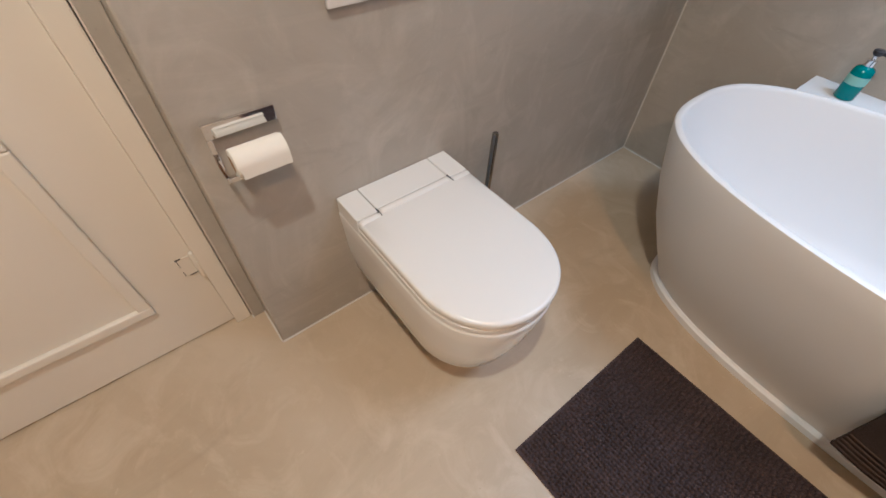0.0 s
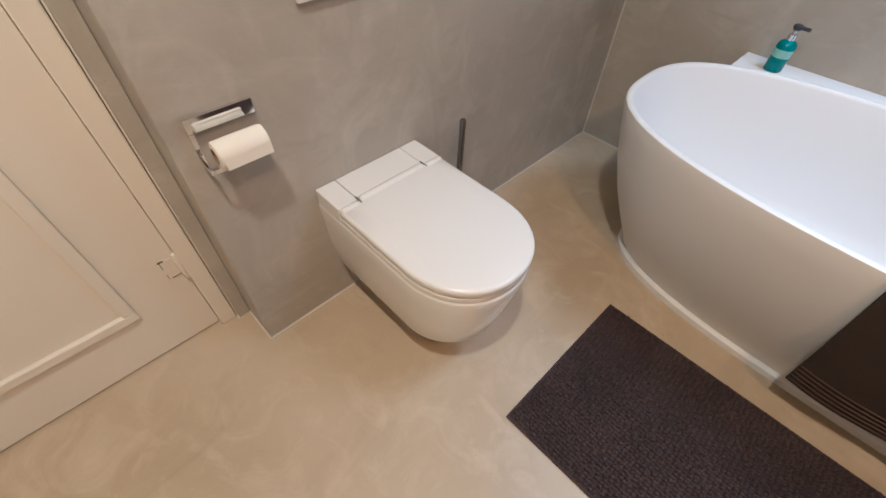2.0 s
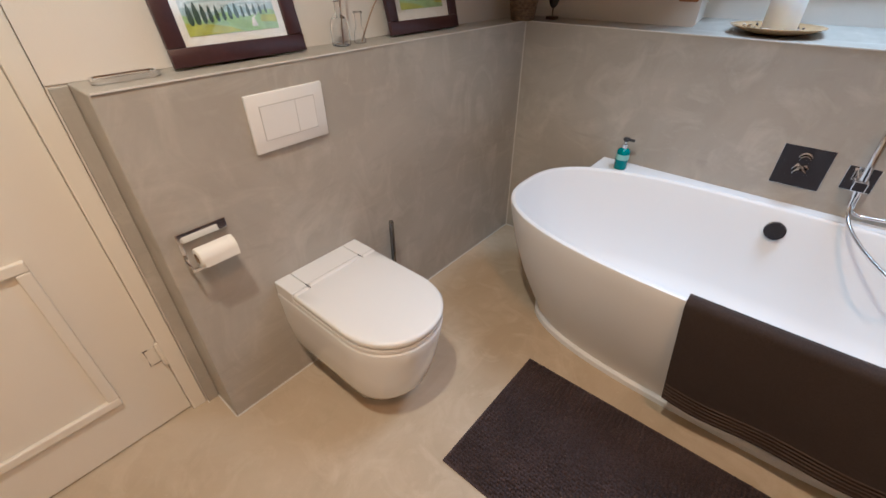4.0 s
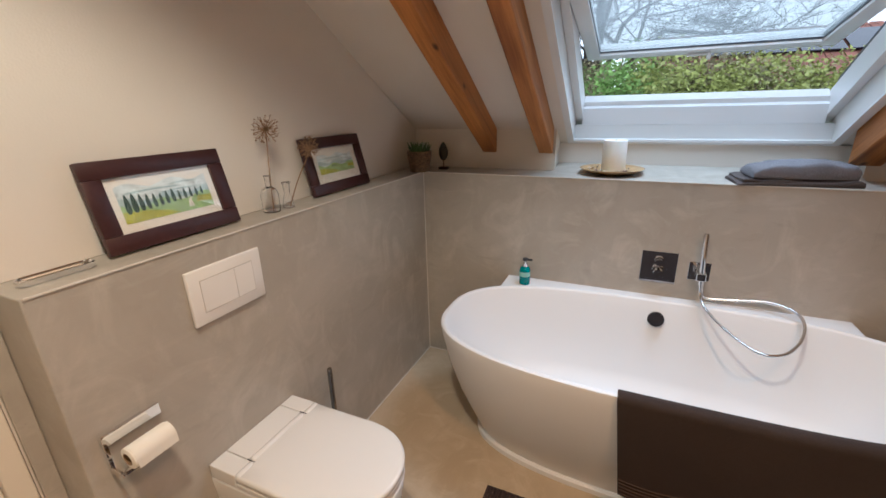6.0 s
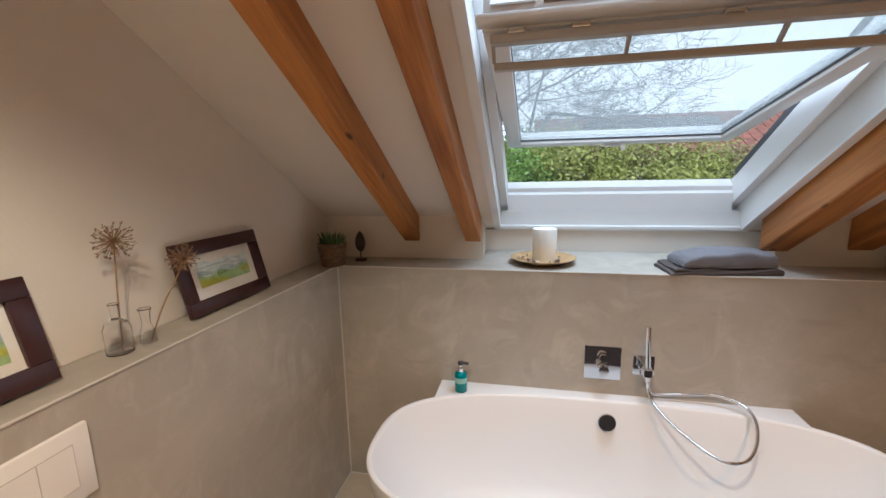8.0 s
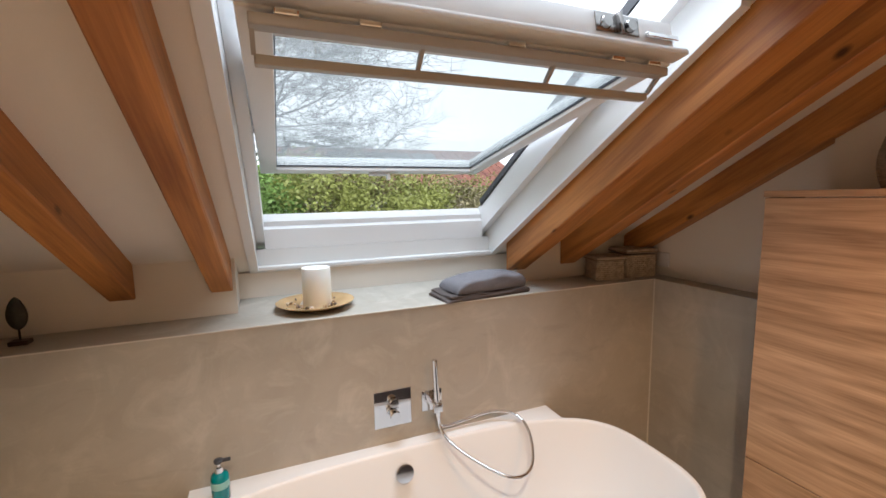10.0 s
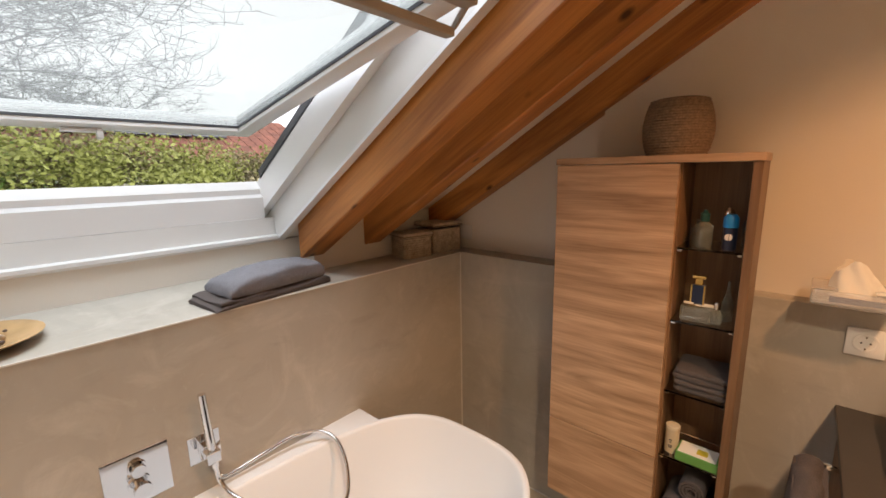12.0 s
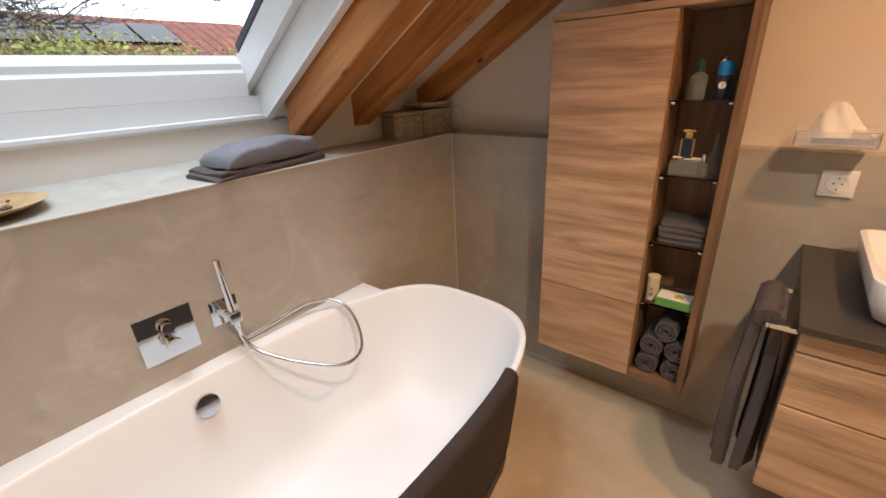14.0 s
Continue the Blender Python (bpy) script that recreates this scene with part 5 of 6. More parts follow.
def build_candle():
    p = thing("candle_plate", "round golden brown plate with shells under a candle", "plate", (0.955, 0.165, LEDGE + 0.003))
    b = bmesh.new()
    lathe(b, [(0.055, 0), (0.075, 0.001), (0.125, 0.016), (0.148, 0.026), (0.150, 0.028), (0.146, 0.029), (0.120, 0.020), (0.07, 0.006), (0.002, 0.005)], 56)
    part("dish", b, material("golden_brown_lacquer", (0.50, 0.33, 0.16), 0.25, 0.25, var=0.2, scale=12), p, smooth=50)
    rnd = random.Random(9)
    shell_mats = [material("pale_shell", (0.62, 0.52, 0.42), 0.5), material("dark_shell", (0.07, 0.04, 0.03), 0.5), material("tan_shell", (0.35, 0.24, 0.15), 0.5)]
    for k in range(34):
        a, r = rnd.uniform(0, 2 * math.pi), rnd.uniform(0.064, 0.108)
        s = rnd.uniform(0.006, 0.011)
        b = bmesh.new()
        bmesh.ops.create_icosphere(b, subdivisions=1, radius=s, matrix=Matrix.Translation((r * math.cos(a), r * math.sin(a), 0.012 + (r - 0.06) * 0.24)) @ Euler((rnd.random() * 3, rnd.random() * 3, rnd.random() * 3)).to_matrix().to_4x4() @ Matrix.Diagonal((1, 0.7, 0.4, 1)))
        sh = thing("shell", "small shell piece lying on the candle plate", "shell", (0.955, 0.165, LEDGE + 0.003), "shells on the plate")
        part("shell_body", b, shell_mats[k % 3], sh, smooth=60)
    c = thing("candle", "thick white unlit pillar candle on a golden plate", "candle", (0.962, 0.165, LEDGE + 0.0085))
    wax = material("white_wax", (0.82, 0.80, 0.75), 0.45, bump=0.05, bump_scale=20)
    wax.node_tree.nodes["Principled BSDF"].inputs["Subsurface Weight"].default_value = 0.3
    wax.node_tree.nodes["Principled BSDF"].inputs["Subsurface Radius"].default_value = (0.01, 0.008, 0.005)
    b = bmesh.new()
    lathe(b, [(0.053, 0.0), (0.055, 0.003), (0.055, 0.150), (0.053, 0.1545), (0.047, 0.155), (0.042, 0.150), (0.002, 0.146)], 48)
    part("wax", b, wax, c, smooth=50)
    b = bmesh.new()
    tube(b, [(0, 0, 0.146), (0.001, 0, 0.152), (0.003, 0.001, 0.158)], 0.001, 6)
    part("wick", b, DCHROME, c)


def woven_box(thing_, mat, w, d, h, step=0.0105):
    """Walls of stacked rounded strands with alternate bulges."""
    n = int(h / step)
    for k in range(n):
        bm = bmesh.new()
        z = step * (k + 0.5)
        ring = rbox_ring(-w, w, -d, d, z, 0.01, 3)
        dense = []
        for p, q in zip(ring, ring[1:] + ring[:1]):
            m = max(1, int((Vector(q) - Vector(p)).length / 0.012))
            for i in range(m):
                dense.append(Vector(p).lerp(Vector(q), i / m))
        rings = []
        for dz, o in ((-0.5, 0), (-0.2, 1), (0.2, 1), (0.5, 0)):
            rings.append([(p.x * (1 + o * 0.0035 / w * (0.4 + 0.6 * ((i + k) % 2))), p.y * (1 + o * 0.0035 / d * (0.4 + 0.6 * ((i + k) % 2))), z + dz * step) for i, p in enumerate(dense)])
        loft(bm, rings)
        part("weave_strand", bm, mat, thing_)


def build_boxes():
    cane = material("grey_beige_weave", (0.40, 0.33, 0.25), 0.8, var=0.25, scale=50, fine=0.2, fine_scale=200)
    for x, y, w, d, h, rz, lab in ((2.385, 0.125, 0.073, 0.062, 0.095, -14, "small"), (2.575, 0.125, 0.088, 0.070, 0.125, -8, "larger")):
        t = thing("woven_box", lab + " grey-beige woven box with flat lid on the ledge", "box", (0, 0, 0), "boxes on the ledge")
        t.matrix_world = Matrix.Translation((x, y, LEDGE + 0.001)) @ Matrix.Rotation(radians(rz), 4, "Z")
        woven_box(t, cane, w, d, h)
        b = bmesh.new()
        box(b, -w - 0.006, w + 0.006, -d - 0.006, d + 0.006, h + 0.001, h + 0.022, 0.005)
        part("lid", b, cane, t, smooth=40)
        part("lid_edge", boxes((-w - 0.008, w + 0.008, -d - 0.008, d + 0.008, h + 0.004, h + 0.009), bevel=0.002), material("dark_weave_edge", (0.18, 0.13, 0.09), 0.8), t)


def build_basket():
    t = thing("woven_basket", "round grey-brown woven paper basket on top of the cabinet", "basket", (2.505, -0.948, CZ1))
    m1 = material("basket_reed", (0.23, 0.16, 0.105), 0.85, var=0.15, scale=60, fine=0.25, fine_scale=150)
    b = bmesh.new()
    rnd = random.Random(2)
    n, rows = 44, 21
    H = 0.165
    def rad(f):
        return 0.074 + 0.022 * math.sin(math.pi * min(1, f * 0.9 + 0.08)) ** 0.9
    lathe(b, [(0.066, 0.0)] + [(rad(k / 10) - 0.006, H * k / 10) for k in range(11)] + [(rad(1 - k / 10) - 0.011, H * (1 - k / 10) + 0.003) for k in range(10)], 40)
    part("basket_core", b, material("basket_inside", (0.13, 0.09, 0.06), 0.9), t, smooth=60)
    for k in range(rows):
        z = H * (k + 0.5) / rows
        b = bmesh.new()
        r = rad(z / H) - 0.002
        tube(b, [((r + 0.0028 * math.cos((i + k) * math.pi)) * math.cos(2 * math.pi * i / n), (r + 0.0028 * math.cos((i + k) * math.pi)) * math.sin(2 * math.pi * i / n), z + rnd.uniform(-0.0006, 0.0006)) for i in range(n + 1)], H / rows * 0.52, 6)
        part("weave_strand", b, m1, t, smooth=60)


def build_switch():
    t = thing("light_switch", "small white square socket plate on the cream wall", "socket", (RIGHT, 0.045, 1.192))
    part("plate", boxes((-0.011, -0.0005, -0.037, 0.037, -0.037, 0.037), bevel=0.003), PLASTIC, t, smooth=40)
    part("insert", boxes((-0.0135, -0.0112, -0.025, 0.025, -0.025, 0.025), bevel=0.001), PLASTIC, t)


def build_socket():
    t = thing("power_socket", "white wall socket with round recess on the grey wall", "socket", (W, -1.437, 1.021))
    part("plate", boxes((-0.010, -0.0005, -0.041, 0.041, -0.040, 0.040), bevel=0.003), PLASTIC, t, smooth=40)
    b = bmesh.new()
    m = Matrix.Rotation(radians(-90), 4, "Y")
    rings = []
    for r, x in ((0.0275, -0.0102), (0.0265, -0.0125), (0.0205, -0.0125), (0.0195, -0.0108), (0.001, -0.0108)):
        rings.append([(x, r * math.cos(2 * math.pi * i / 28), r * math.sin(2 * math.pi * i / 28)) for i in range(28)])
    loft(b, rings)
    part("insert", b, PLASTIC, t, smooth=30)
    for dy in (-0.0095, 0.0095):
        b = bmesh.new()
        bmesh.ops.create_cone(b, cap_ends=True, segments=10, radius1=0.0026, radius2=0.0026, depth=0.001, matrix=Matrix.Translation((-0.0113, dy, 0)) @ m)
        part("contact_hole", b, DCHROME, t)
    for s in (-1, 1):
        part("earth_clip", boxes((-0.0125, -0.0109, -0.002, 0.002, s * 0.0165 - 0.0025, s * 0.0165 + 0.0025)), CHROME, t)


def build_tissues():
    t = thing("tissue_box", "clear acrylic tissue box with a white tissue pulled up", "tissue box", (2.545, -1.396, 1.138))
    side = glass("acrylic", (0.95, 0.96, 0.98), 0.05, 1.45, 0.75)
    for name, spec in zip(("case_bottom", "side_panel", "side_panel", "side_panel", "case_lid", "case_lid"), ((-0.062, 0.064, -0.088, 0.088, 0.0, 0.004), (-0.062, -0.058, -0.088, 0.088, 0.0042, 0.040), (-0.058, 0.064, -0.088, -0.084, 0.0042, 0.040), (-0.058, 0.064, 0.084, 0.088, 0.0042, 0.040), (-0.0615, 0.064, -0.0875, -0.035, 0.0402, 0.0435), (-0.0615, 0.064, 0.035, 0.0875, 0.0402, 0.0435))):
        part(name, boxes(spec), side, t)
    part("paper_stack", boxes((-0.055, 0.058, -0.080, 0.080, 0.006, 0.024), bevel=0.003), PAPERW, t)
    part("blue_print", boxes((-0.0572, -0.0562, -0.078, 0.05, 0.010, 0.026)), material("blue_print", (0.10, 0.14, 0.32), 0.6), t)
    b = bmesh.new()
    rings = []
    for k in range(9):
        f = k / 8
        ring = []
        for i in range(36):
            a = 2 * math.pi * i / 36
            rr = (0.052 * (1 - 0.55 * f) * (1 + 0.16 * math.sin(3 * a + 2 * f) + 0.10 * math.sin(7 * a + 4 * f)))
            ring.append((rr * 0.7 * math.cos(a) + 0.004 * f, rr * 1.15 * math.sin(a) + 0.012 * f, 0.024 + 0.085 * f * (1 - 0.1 * f) + 0.016 * f * math.sin(2 * a + 1)))
        rings.append(ring)
    loft(b, rings)
    part("tissue", b, PAPERW, t, "white crumpled tissue", smooth=35)
    s = thing("wall_bracket", "thin clear holder fixed to the wall", "bracket", (2.545, -1.396, 1.135))
    part("plate", boxes((-0.05, 0.052, -0.08, 0.08, 0.0, 0.0028)), side, s)


def build_mirror():
    t = thing("wall_mirror", "large frameless wall mirror over the washbasin", "mirror", (WALLR, -2.085, 1.595))
    part("mirror_glass", boxes((-0.022, -0.017, -0.595, 0.595, -0.32, 0.42), bevel=0.001), MIRROR, t)
    part("backing", boxes((-0.0168, -0.0005, -0.58, 0.58, -0.31, 0.41)), DCHROME, t)


def build_tap():
    t = thing("basin_tap", "chrome basin mixer tap standing behind the washbasin", "tap", (2.53, -1.70, 0.82))
    b = bmesh.new()
    lathe(b, [(0.024, 0), (0.024, 0.16), (0.020, 0.165)], 24)
    part("tap_body", b, CHROME, t, smooth=40)
    b = bmesh.new()
    tube(b, smooth_path([(0, 0, 0.13), (-0.05, 0, 0.145), (-0.12, 0, 0.14), (-0.13, 0, 0.12)], 5), 0.011, 14)
    part("spout", b, CHROME, t, smooth=60)


def bottle(name, label, x, y, z, prof, mat, cap=None, capmat=None, cat="bottle", sx=1.0, sy=1.0, n=22):
    t = thing(name, label, cat, (x, y, z), "toiletries in the cabinet")
    b = bmesh.new()
    lathe(b, prof, n)
    bmesh.ops.scale(b, vec=(0.8 * sx, 0.8 * sy, 0.86), verts=b.verts)
    part("bottle_body", b, mat, t, smooth=40)
    if cap:
        b = bmesh.new()
        lathe(b, cap, n)
        bmesh.ops.scale(b, vec=(0.8, 0.8, 0.86), verts=b.verts)
        part("cap", b, capmat, t, smooth=40)
    return t


def build_toiletries():
    s1, s2, s4 = SHELF[0] + 0.0062, SHELF[1] + 0.0062, SHELF[3] + 0.0062
    greyg = glass("smoky_bottle_glass", (0.55, 0.60, 0.56), 0.05, 1.45, 0.8)
    dgreen = material("dark_green_cap", (0.01, 0.06, 0.05), 0.3)
    blue = material("bright_blue_plastic", (0.01, 0.22, 0.62), 0.3)
    navy = material("dark_navy_plastic", (0.01, 0.02, 0.06), 0.3)
    gold = material("gold_metal", (0.85, 0.6, 0.2), 0.2, 1.0)
    bottle("perfume_bottle", "clear green-grey perfume bottle with dark green cap", 2.47, -1.050, s1, [(0.028, 0), (0.030, 0.003), (0.030, 0.075), (0.014, 0.084), (0.012, 0.086)], greyg, [(0.015, 0.088), (0.016, 0.115), (0.008, 0.120), (0.006, 0.128)], dgreen)
    bottle("perfume_bottle", "small clear perfume bottle with grey cap", 2.52, -1.028, s1, [(0.022, 0), (0.023, 0.055), (0.009, 0.062)], greyg, [(0.010, 0.063), (0.010, 0.085)], DCHROME)
    bottle("spray_bottle", "dark bottle with white label and bright blue top", 2.45, -1.118, s1, [(0.020, 0), (0.022, 0.003), (0.022, 0.070), (0.020, 0.075)], navy, [(0.0235, 0.075), (0.0245, 0.082), (0.0235, 0.108), (0.016, 0.118), (0.008, 0.120)], blue)
    b = bmesh.new()
    cyl(b, 0.010, 0.010, 0.001, Matrix.Translation((2.4335, -1.117, s1 + 0.038)) @ Matrix.Rotation(radians(-90), 4, "Y"), 18)
    tg = thing("round_label", "small round white label on a dark bottle", "label", (0, 0, 0))
    part("disc", b, PLASTIC, tg)
    bottle("metal_bottle", "slim steel spray bottle with blue band", 2.50, -1.105, s1, [(0.017, 0), (0.018, 0.12), (0.012, 0.130), (0.006, 0.136)], CHROME)
    bottle("tall_flask", "tall thin grey glass flask", 2.52, -1.150, s1, [(0.014, 0), (0.015, 0.08), (0.007, 0.10), (0.005, 0.14)], greyg)
    t = thing("gold_perfume", "dark square perfume bottle with gold frame and cap", "bottle", (2.46, -1.053, s2 + 0.048), "toiletries in the cabinet")
    part("bottle_body", boxes((-0.012, 0.012, -0.017, 0.017, 0.0, 0.062), bevel=0.002), navy, t)
    part("gold_frame", boxes((-0.0135, -0.0122, -0.019, 0.019, -0.002, 0.002), (-0.0135, -0.0122, -0.019, -0.015, 0.0022, 0.064), (-0.0135, -0.0122, 0.015, 0.019, 0.0022, 0.064)), gold, t)
    part("cap", boxes((-0.008, 0.008, -0.010, 0.010, 0.063, 0.082), (-0.010, 0.010, -0.018, 0.018, 0.083, 0.092), bevel=0.002), gold, t)
    t = thing("glass_bowl", "small square clear glass bowl with shells and cards", "bowl", (2.46, -1.055, s2), "toiletries in the cabinet")
    part("bowl_body", boxes((-0.035, 0.035, -0.042, 0.042, 0.0, 0.046), bevel=0.004), greyg, t)
    part("card", boxes((-0.014, 0.010, -0.045, 0.005, 0.048, 0.052), (-0.020, -0.008, 0.010, 0.035, 0.052, 0.056)), PAPERW, t, "pale folded card")
    bottle("perfume_bottle", "round grey glass perfume bottle with silver top", 2.45, -1.105, s2, [(0.018, 0), (0.022, 0.01), (0.022, 0.04), (0.010, 0.052)], greyg, [(0.009, 0.053), (0.010, 0.070), (0.006, 0.078)], CHROME)
    bottle("tall_flask", "tall pointed grey glass bottle", 2.50, -1.125, s2, [(0.020, 0), (0.021, 0.06), (0.008, 0.10), (0.004, 0.145)], greyg)
    jar = bottle("bath_salt_tin", "cream paper tin with grey print and lid", 2.455, -1.020, s4, [(0.026, 0), (0.026, 0.098)], material("cream_tin", (0.55, 0.47, 0.33), 0.5), [(0.027, 0.0985), (0.027, 0.108), (0.025, 0.110)], material("cream_lid", (0.62, 0.55, 0.42), 0.4), "tin")
    ink = material("grey_ink", (0.15, 0.13, 0.11), 0.6)
    for dz, hw in ((0.047, 0.008), (0.039, 0.005), (0.026, 0.011), (0.020, 0.008)):
        part("print_bar", boxes((-0.0218, -0.0200, -hw * 0.6, hw * 0.6, dz, dz + 0.004)), ink, jar)
    t = thing("soap_carton", "flat green and white cardboard carton on a glass shelf", "box", (2.45, -1.095, s4), "toiletries in the cabinet")
    part("carton", boxes((-0.035, 0.04, -0.062, 0.055, 0, 0.030), bevel=0.001), material("leaf_green_card", (0.12, 0.32, 0.08), 0.5), t)
    part("carton_top", boxes((-0.030, 0.035, -0.056, 0.050, 0.0302, 0.032)), PAPERW, t)
    part("yellow_print", boxes((-0.015, 0.015, -0.03, 0.0, 0.0322, 0.0328)), material("yellow_print", (0.6, 0.5, 0.05), 0.5), t)


def build_ledge_tray():
    t = thing("metal_tray", "narrow silver rounded tray lying on the ledge end", "tray", (-0.078, -1.635, LEDGE + 0.001))
    b = bmesh.new()
    rings = [rbox_ring(-0.018 + i, 0.018 - i, -0.072 + i, 0.072 - i, z, 0.016 - i * 0.5, 8) for i, z in ((0.002, 0), (0, 0.003), (0, 0.013), (0.002, 0.0145), (0.004, 0.013), (0.006, 0.006))]
    loft(b, rings)
    part("tray_body", b, CHROME, t, smooth=40)
    part("insert", boxes((-0.009, 0.009, -0.058, 0.05, 0.0065, 0.0115), bevel=0.002), material("cream_insert", (0.6, 0.5, 0.4), 0.5), t)


def build_lamps():
    for x, y, z, e, tone in LAMPS:
        t = thing("ceiling_downlight", "small round recessed downlight in the flat ceiling", "ceiling lamp", (x, y, FLAT), "ceiling downlights")
        b = bmesh.new()
        lathe(b, [(0.032, -0.001), (0.032, -0.006), (0.042, -0.007), (0.045, -0.001)], 28)
        part("rim", b, CHROME, t, smooth=40)


# ---- outside ----
def leaf_mat(name, col, var=0.35):
    return material(name, col, 0.6, var=var, scale=1.3, fine=0.3, fine_scale=9)


def build_shrub(x, y, z, rx, ry, rz, mat, seed, count, lab):
    t = thing("shrub", lab, "shrub", (x, y, -3.0), "shrubs in the garden")
    rnd = random.Random(seed)
    verts, faces = [], []
    cl = [(rnd.uniform(-0.95, 0.95), rnd.gauss(0, 0.35), rnd.uniform(-0.6, 0.9), rnd.uniform(0.14, 0.32)) for _ in range(80)]
    for k in range(count):
        cx, cy, cz, cr = cl[k % len(cl)]
        d = Vector((rnd.gauss(0, 1), rnd.gauss(0, 1), rnd.gauss(0, 1))).normalized() * cr * rnd.uniform(0.35, 1.1)
        p = Vector(((cx + d.x) * rx, (cy + d.y) * ry, z + 3.0 + (cz + d.z) * rz))
        if p.z < 0.1:
            continue
        s = rnd.uniform(0.028, 0.062)
        a = Vector((rnd.gauss(0, 1), rnd.gauss(0, 1), rnd.gauss(0, 0.6))).normalized() * s
        b = Vector((rnd.gauss(0, 1), rnd.gauss(0, 1), rnd.gauss(0, 1))).cross(a).normalized() * s * 0.5
        i = len(verts)
        verts += [p - a, p + b, p + a, p - b]
        faces.append((i, i + 1, i + 2, i + 3))
    me = bpy.data.meshes.new("foliage")
    me.from_pydata(verts, [], faces)
    me.materials.append(mat)
    ob = new("foliage", me)
    ob.parent = t
    tagged(ob, kind="stuff")
    b = bmesh.new()
    for k in range(7):
        e = Vector((rnd.uniform(-0.5, 0.5) * rx, rnd.uniform(-0.4, 0.4) * ry, z + 3.0 + rnd.uniform(0, 0.6) * rz))
        tube(b, [(rnd.uniform(-0.1, 0.1), 0, 0), e * 0.5 + Vector((0.1, 0, 0.1)), e], [0.04, 0.028, 0.008], 6)
    part("stem", b, BARK, t)


BARK = material("grey_brown_bark", (0.075, 0.06, 0.05), 0.9, var=0.3, scale=5, bump=0.5, bump_scale=30)


def build_tree(x, y, height, seed, lab, spread=0.9, trunk=0.22):
    t = thing("bare_tree", lab, "tree", (x, y, -3.0), "bare trees in the garden")
    rnd = random.Random(seed)
    trunk_b, limb_b = bmesh.new(), bmesh.new()
    def grow(p, d, L, r, depth, b):
        n = 4
        pts, rads = [p], [r]
        for i in range(n):
            d = (d + Vector((rnd.gauss(0, 0.16), rnd.gauss(0, 0.16), rnd.gauss(0, 0.10) + 0.02))).normalized()
            p = p + d * (L / n)
            pts.append(p)
            rads.append(r * (1 - 0.42 * (i + 1) / n))
        tube(b, pts, rads, 7 if depth < 2 else (4 if depth < 4 else 3))
        if depth >= 7:
            return
        kids = 3 if depth < 1 else 4 if depth < 5 else 3
        for k in range(kids + (2 if depth == 0 else 0)):
            q = pts[-1] if k == 0 or depth == 0 else pts[rnd.randint(1, n)]
            ax = Vector((rnd.gauss(0, 1), rnd.gauss(0, 1), rnd.gauss(0, 0.35))).normalized()
            nd = (d * 0.75 + ax * spread * rnd.uniform(0.7, 1.2)).normalized()
            if nd.z < -0.15:
                nd.z *= -0.5
            grow(q, nd, L * rnd.uniform(0.6, 0.8), max(0.008, rads[-1] * rnd.uniform(0.6, 0.85)), depth + 1, limb_b)
    grow(Vector((0, 0, 0)), Vector((0.03, 0, 1)), height, trunk, 0, trunk_b)
    part("trunk", trunk_b, BARK, t, smooth=60)
    part("crown", limb_b, BARK, t, kind="stuff")


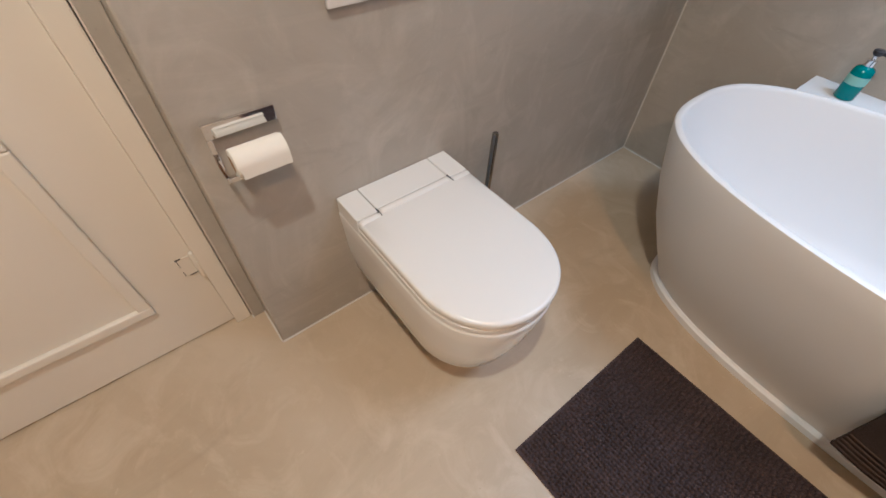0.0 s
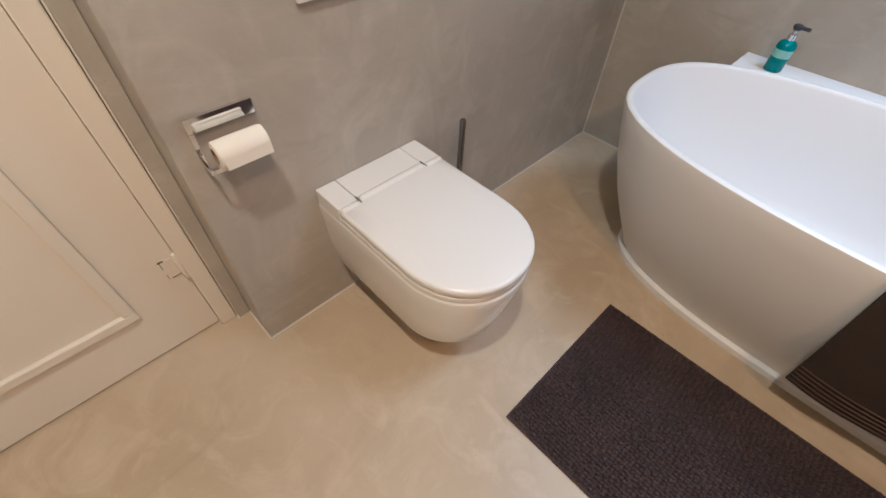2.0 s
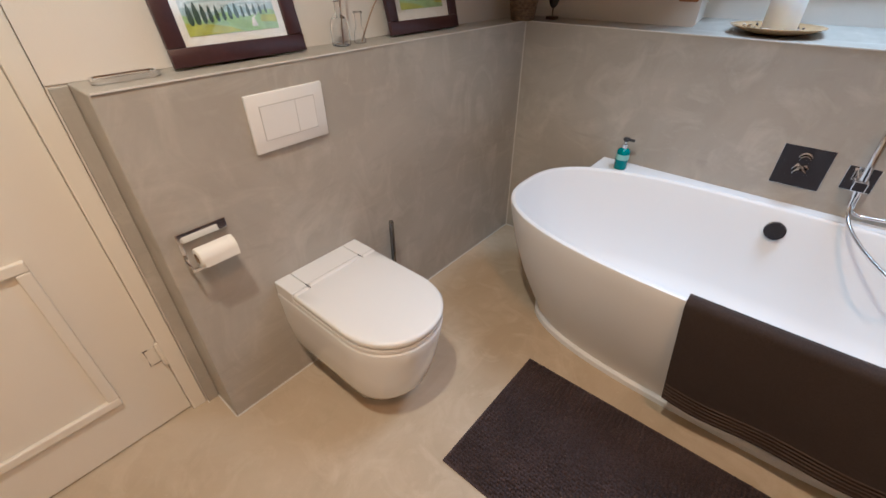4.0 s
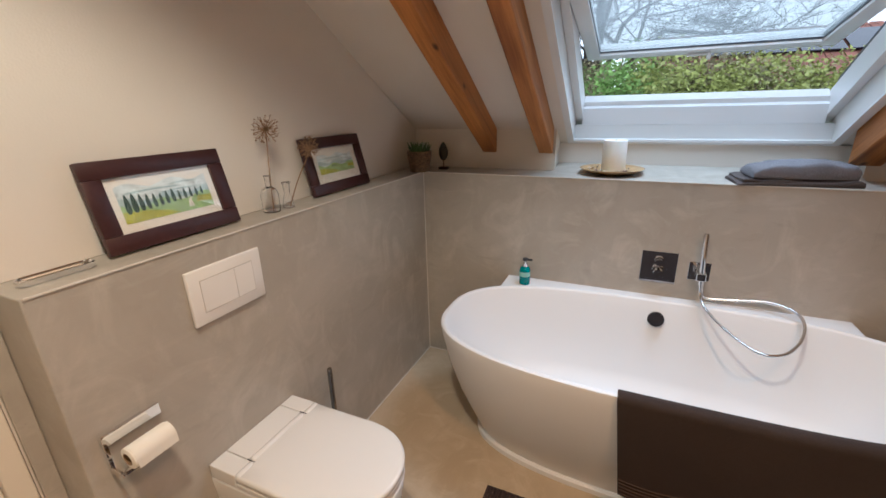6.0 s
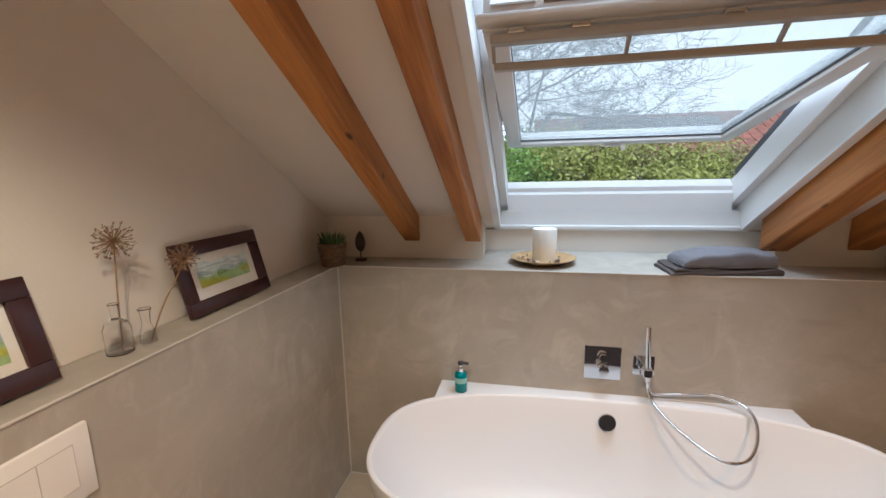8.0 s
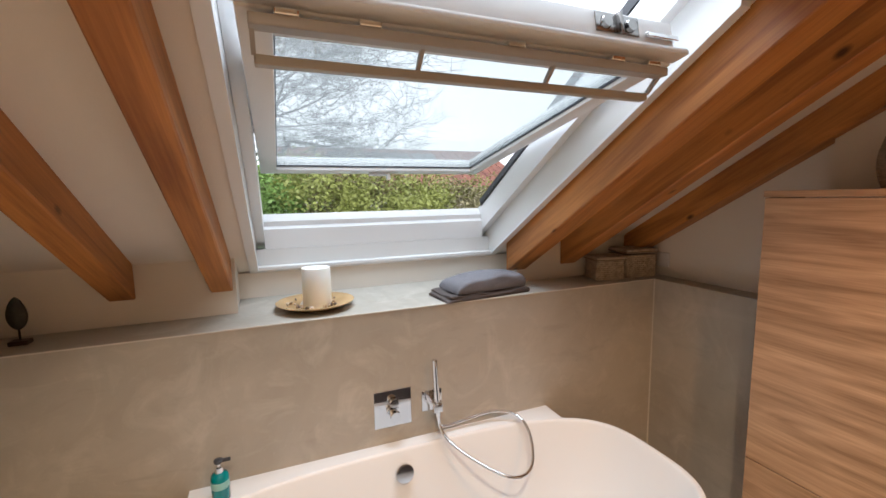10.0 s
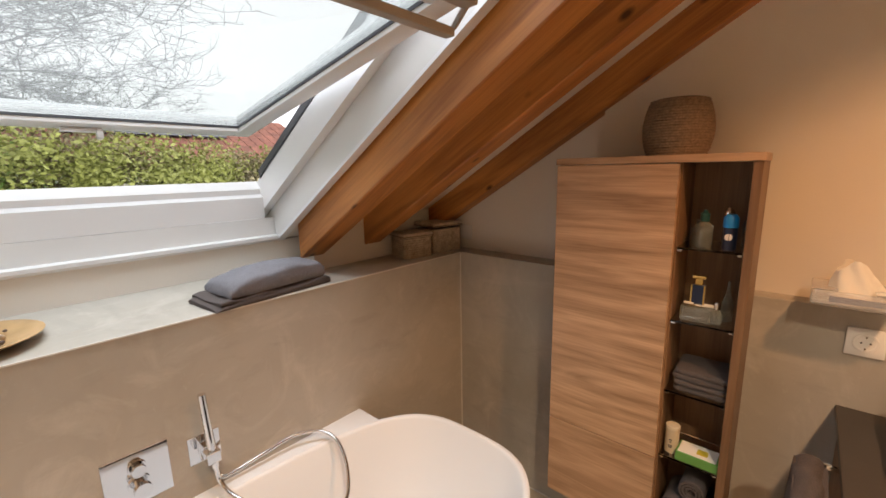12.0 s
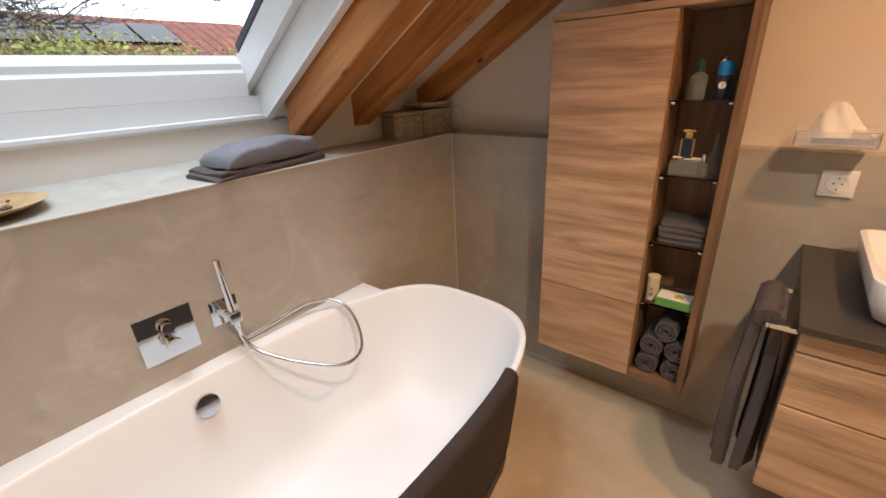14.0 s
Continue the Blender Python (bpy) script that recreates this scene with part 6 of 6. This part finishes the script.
def build_house(x, y, z):
    h = thing("neighbour_house", "white house with red tiled roof and dark solar panels", "house", (x, y, -3.0))
    part("wall", boxes((-5, 5, 0, 7, 0, z + 2.9)), PLASTER, h)
    for dx in (-3.2, -1.0, 1.2, 3.4):
        wdw = part("window", boxes((dx - 0.5, dx + 0.5, -0.04, 0.02, z + 1.3, z + 2.4)), WINW, h)
        part("window_pane", boxes((dx - 0.42, dx + 0.42, -0.05, -0.041, z + 1.38, z + 2.32)), DCHROME, wdw)
    b = bmesh.new()
    prism(b, [(-0.6, z + 2.75), (3.5, z + 4.7), (7.6, z + 2.75), (7.6, z + 2.9), (3.5, z + 4.88), (-0.6, z + 2.9)], 0, -5.5, 5.5)
    roof_m = material("red_roof_tile", (0.20, 0.075, 0.05), 0.8, var=0.3, scale=2.0, fine=0.3, fine_scale=12)
    part("roof", b, roof_m, h)
    rows, cols = 9, 26
    sl = math.atan2(1.98, 4.1)
    me_b = bmesh.new()
    for r in range(rows):
        for c in range(cols):
            f = (r + 0.5) / rows
            yy, zz = -0.6 + 4.1 * f, z + 2.93 + 1.98 * f
            m = Matrix.Translation((-5.4 + 10.8 * (c + 0.5) / cols, yy, zz)) @ Matrix.Rotation(sl, 4, "X")
            bmesh.ops.create_cube(me_b, size=1, matrix=m @ Matrix.Rotation(0.07, 4, "X") @ Matrix.Diagonal((0.38, 0.5, 0.035, 1)))
    part("tile_field", me_b, roof_m, h, kind="stuff")
    for k in range(4):
        m = Matrix.Translation((-2.6 + 1.3 * k, 2.0, z + 4.30)) @ Matrix.Rotation(sl, 4, "X")
        b = bmesh.new()
        bmesh.ops.create_cube(b, size=1, matrix=m @ Matrix.Diagonal((1.2, 1.7, 0.05, 1)))
        part("solar_panel", b, material("solar_black", (0.01, 0.01, 0.02), 0.2), h)


def build_outside():
    setting("ground", boxes((-150, 150, 1.5, 400, -3.2, -3.0)), material("wet_grass", (0.07, 0.10, 0.03), 0.9, var=0.4, scale=0.6), "green lawn outside")
    G1, G2, G3 = leaf_mat("fresh_green_leaves", (0.15, 0.25, 0.055)), leaf_mat("yellow_green_leaves", (0.24, 0.26, 0.065)), leaf_mat("dull_brown_leaves", (0.22, 0.19, 0.10))
    data = [(-6.5, 8.5, G1), (-3.6, 7.6, G1), (-1.0, 8.6, G1), (1.3, 9.2, G3), (3.2, 8.4, G2), (5.6, 9.0, G3), (8.2, 8.6, G2), (11.0, 8.8, G2), (14.2, 9.6, G2), (2.2, 13.0, G1), (8.0, 13.5, G3), (-4.0, 13.0, G3)]
    for i, (x, y, m) in enumerate(data):
        far = y > 12
        build_shrub(x, y, 0.0, 2.3, 1.5, 2.2 if x > 2 else 2.45, m, 30 + i, 32000 if y < 12 else 12000, ("fresh green" if m is G1 else "yellow-green" if m is G2 else "brownish") + " leafy garden shrub in early spring")
    build_tree(1.3, 9.9, 5.2, 12, "large bare garden tree with spreading branches", 1.15, 0.27)
    build_tree(-3.0, 12.5, 4.2, 5, "bare tree with fine twigs behind the hedge", 0.8, 0.2)
    build_house(6.4, 15.5, 2.0)


for job in (build_structure, build_beams, build_window, build_tub, build_toilet, build_flush_plate, build_roll_holder, build_brush, build_door, build_rug, build_cabinet, build_vanity, build_basin,
            build_mixer, build_shower, build_soap, build_tub_towel, build_sill_towels, build_cabinet_towels, build_rail_towel,
            build_pot, build_statuette, build_candle, build_boxes, build_basket, build_switch, build_socket, build_tissues, build_mirror, build_tap, build_toiletries, build_ledge_tray, build_lamps, build_outside):
    job()
build_picture(-1.527, -1.150, 1)
build_picture(-0.79, -0.412, 2)
build_vase(-0.085, -1.01, 1.0, (-0.005, 0.03, 0.275), 0.042)
build_vase(-0.070, -0.945, 0.6, (0.01, 0.13, 0.20), 0.036)
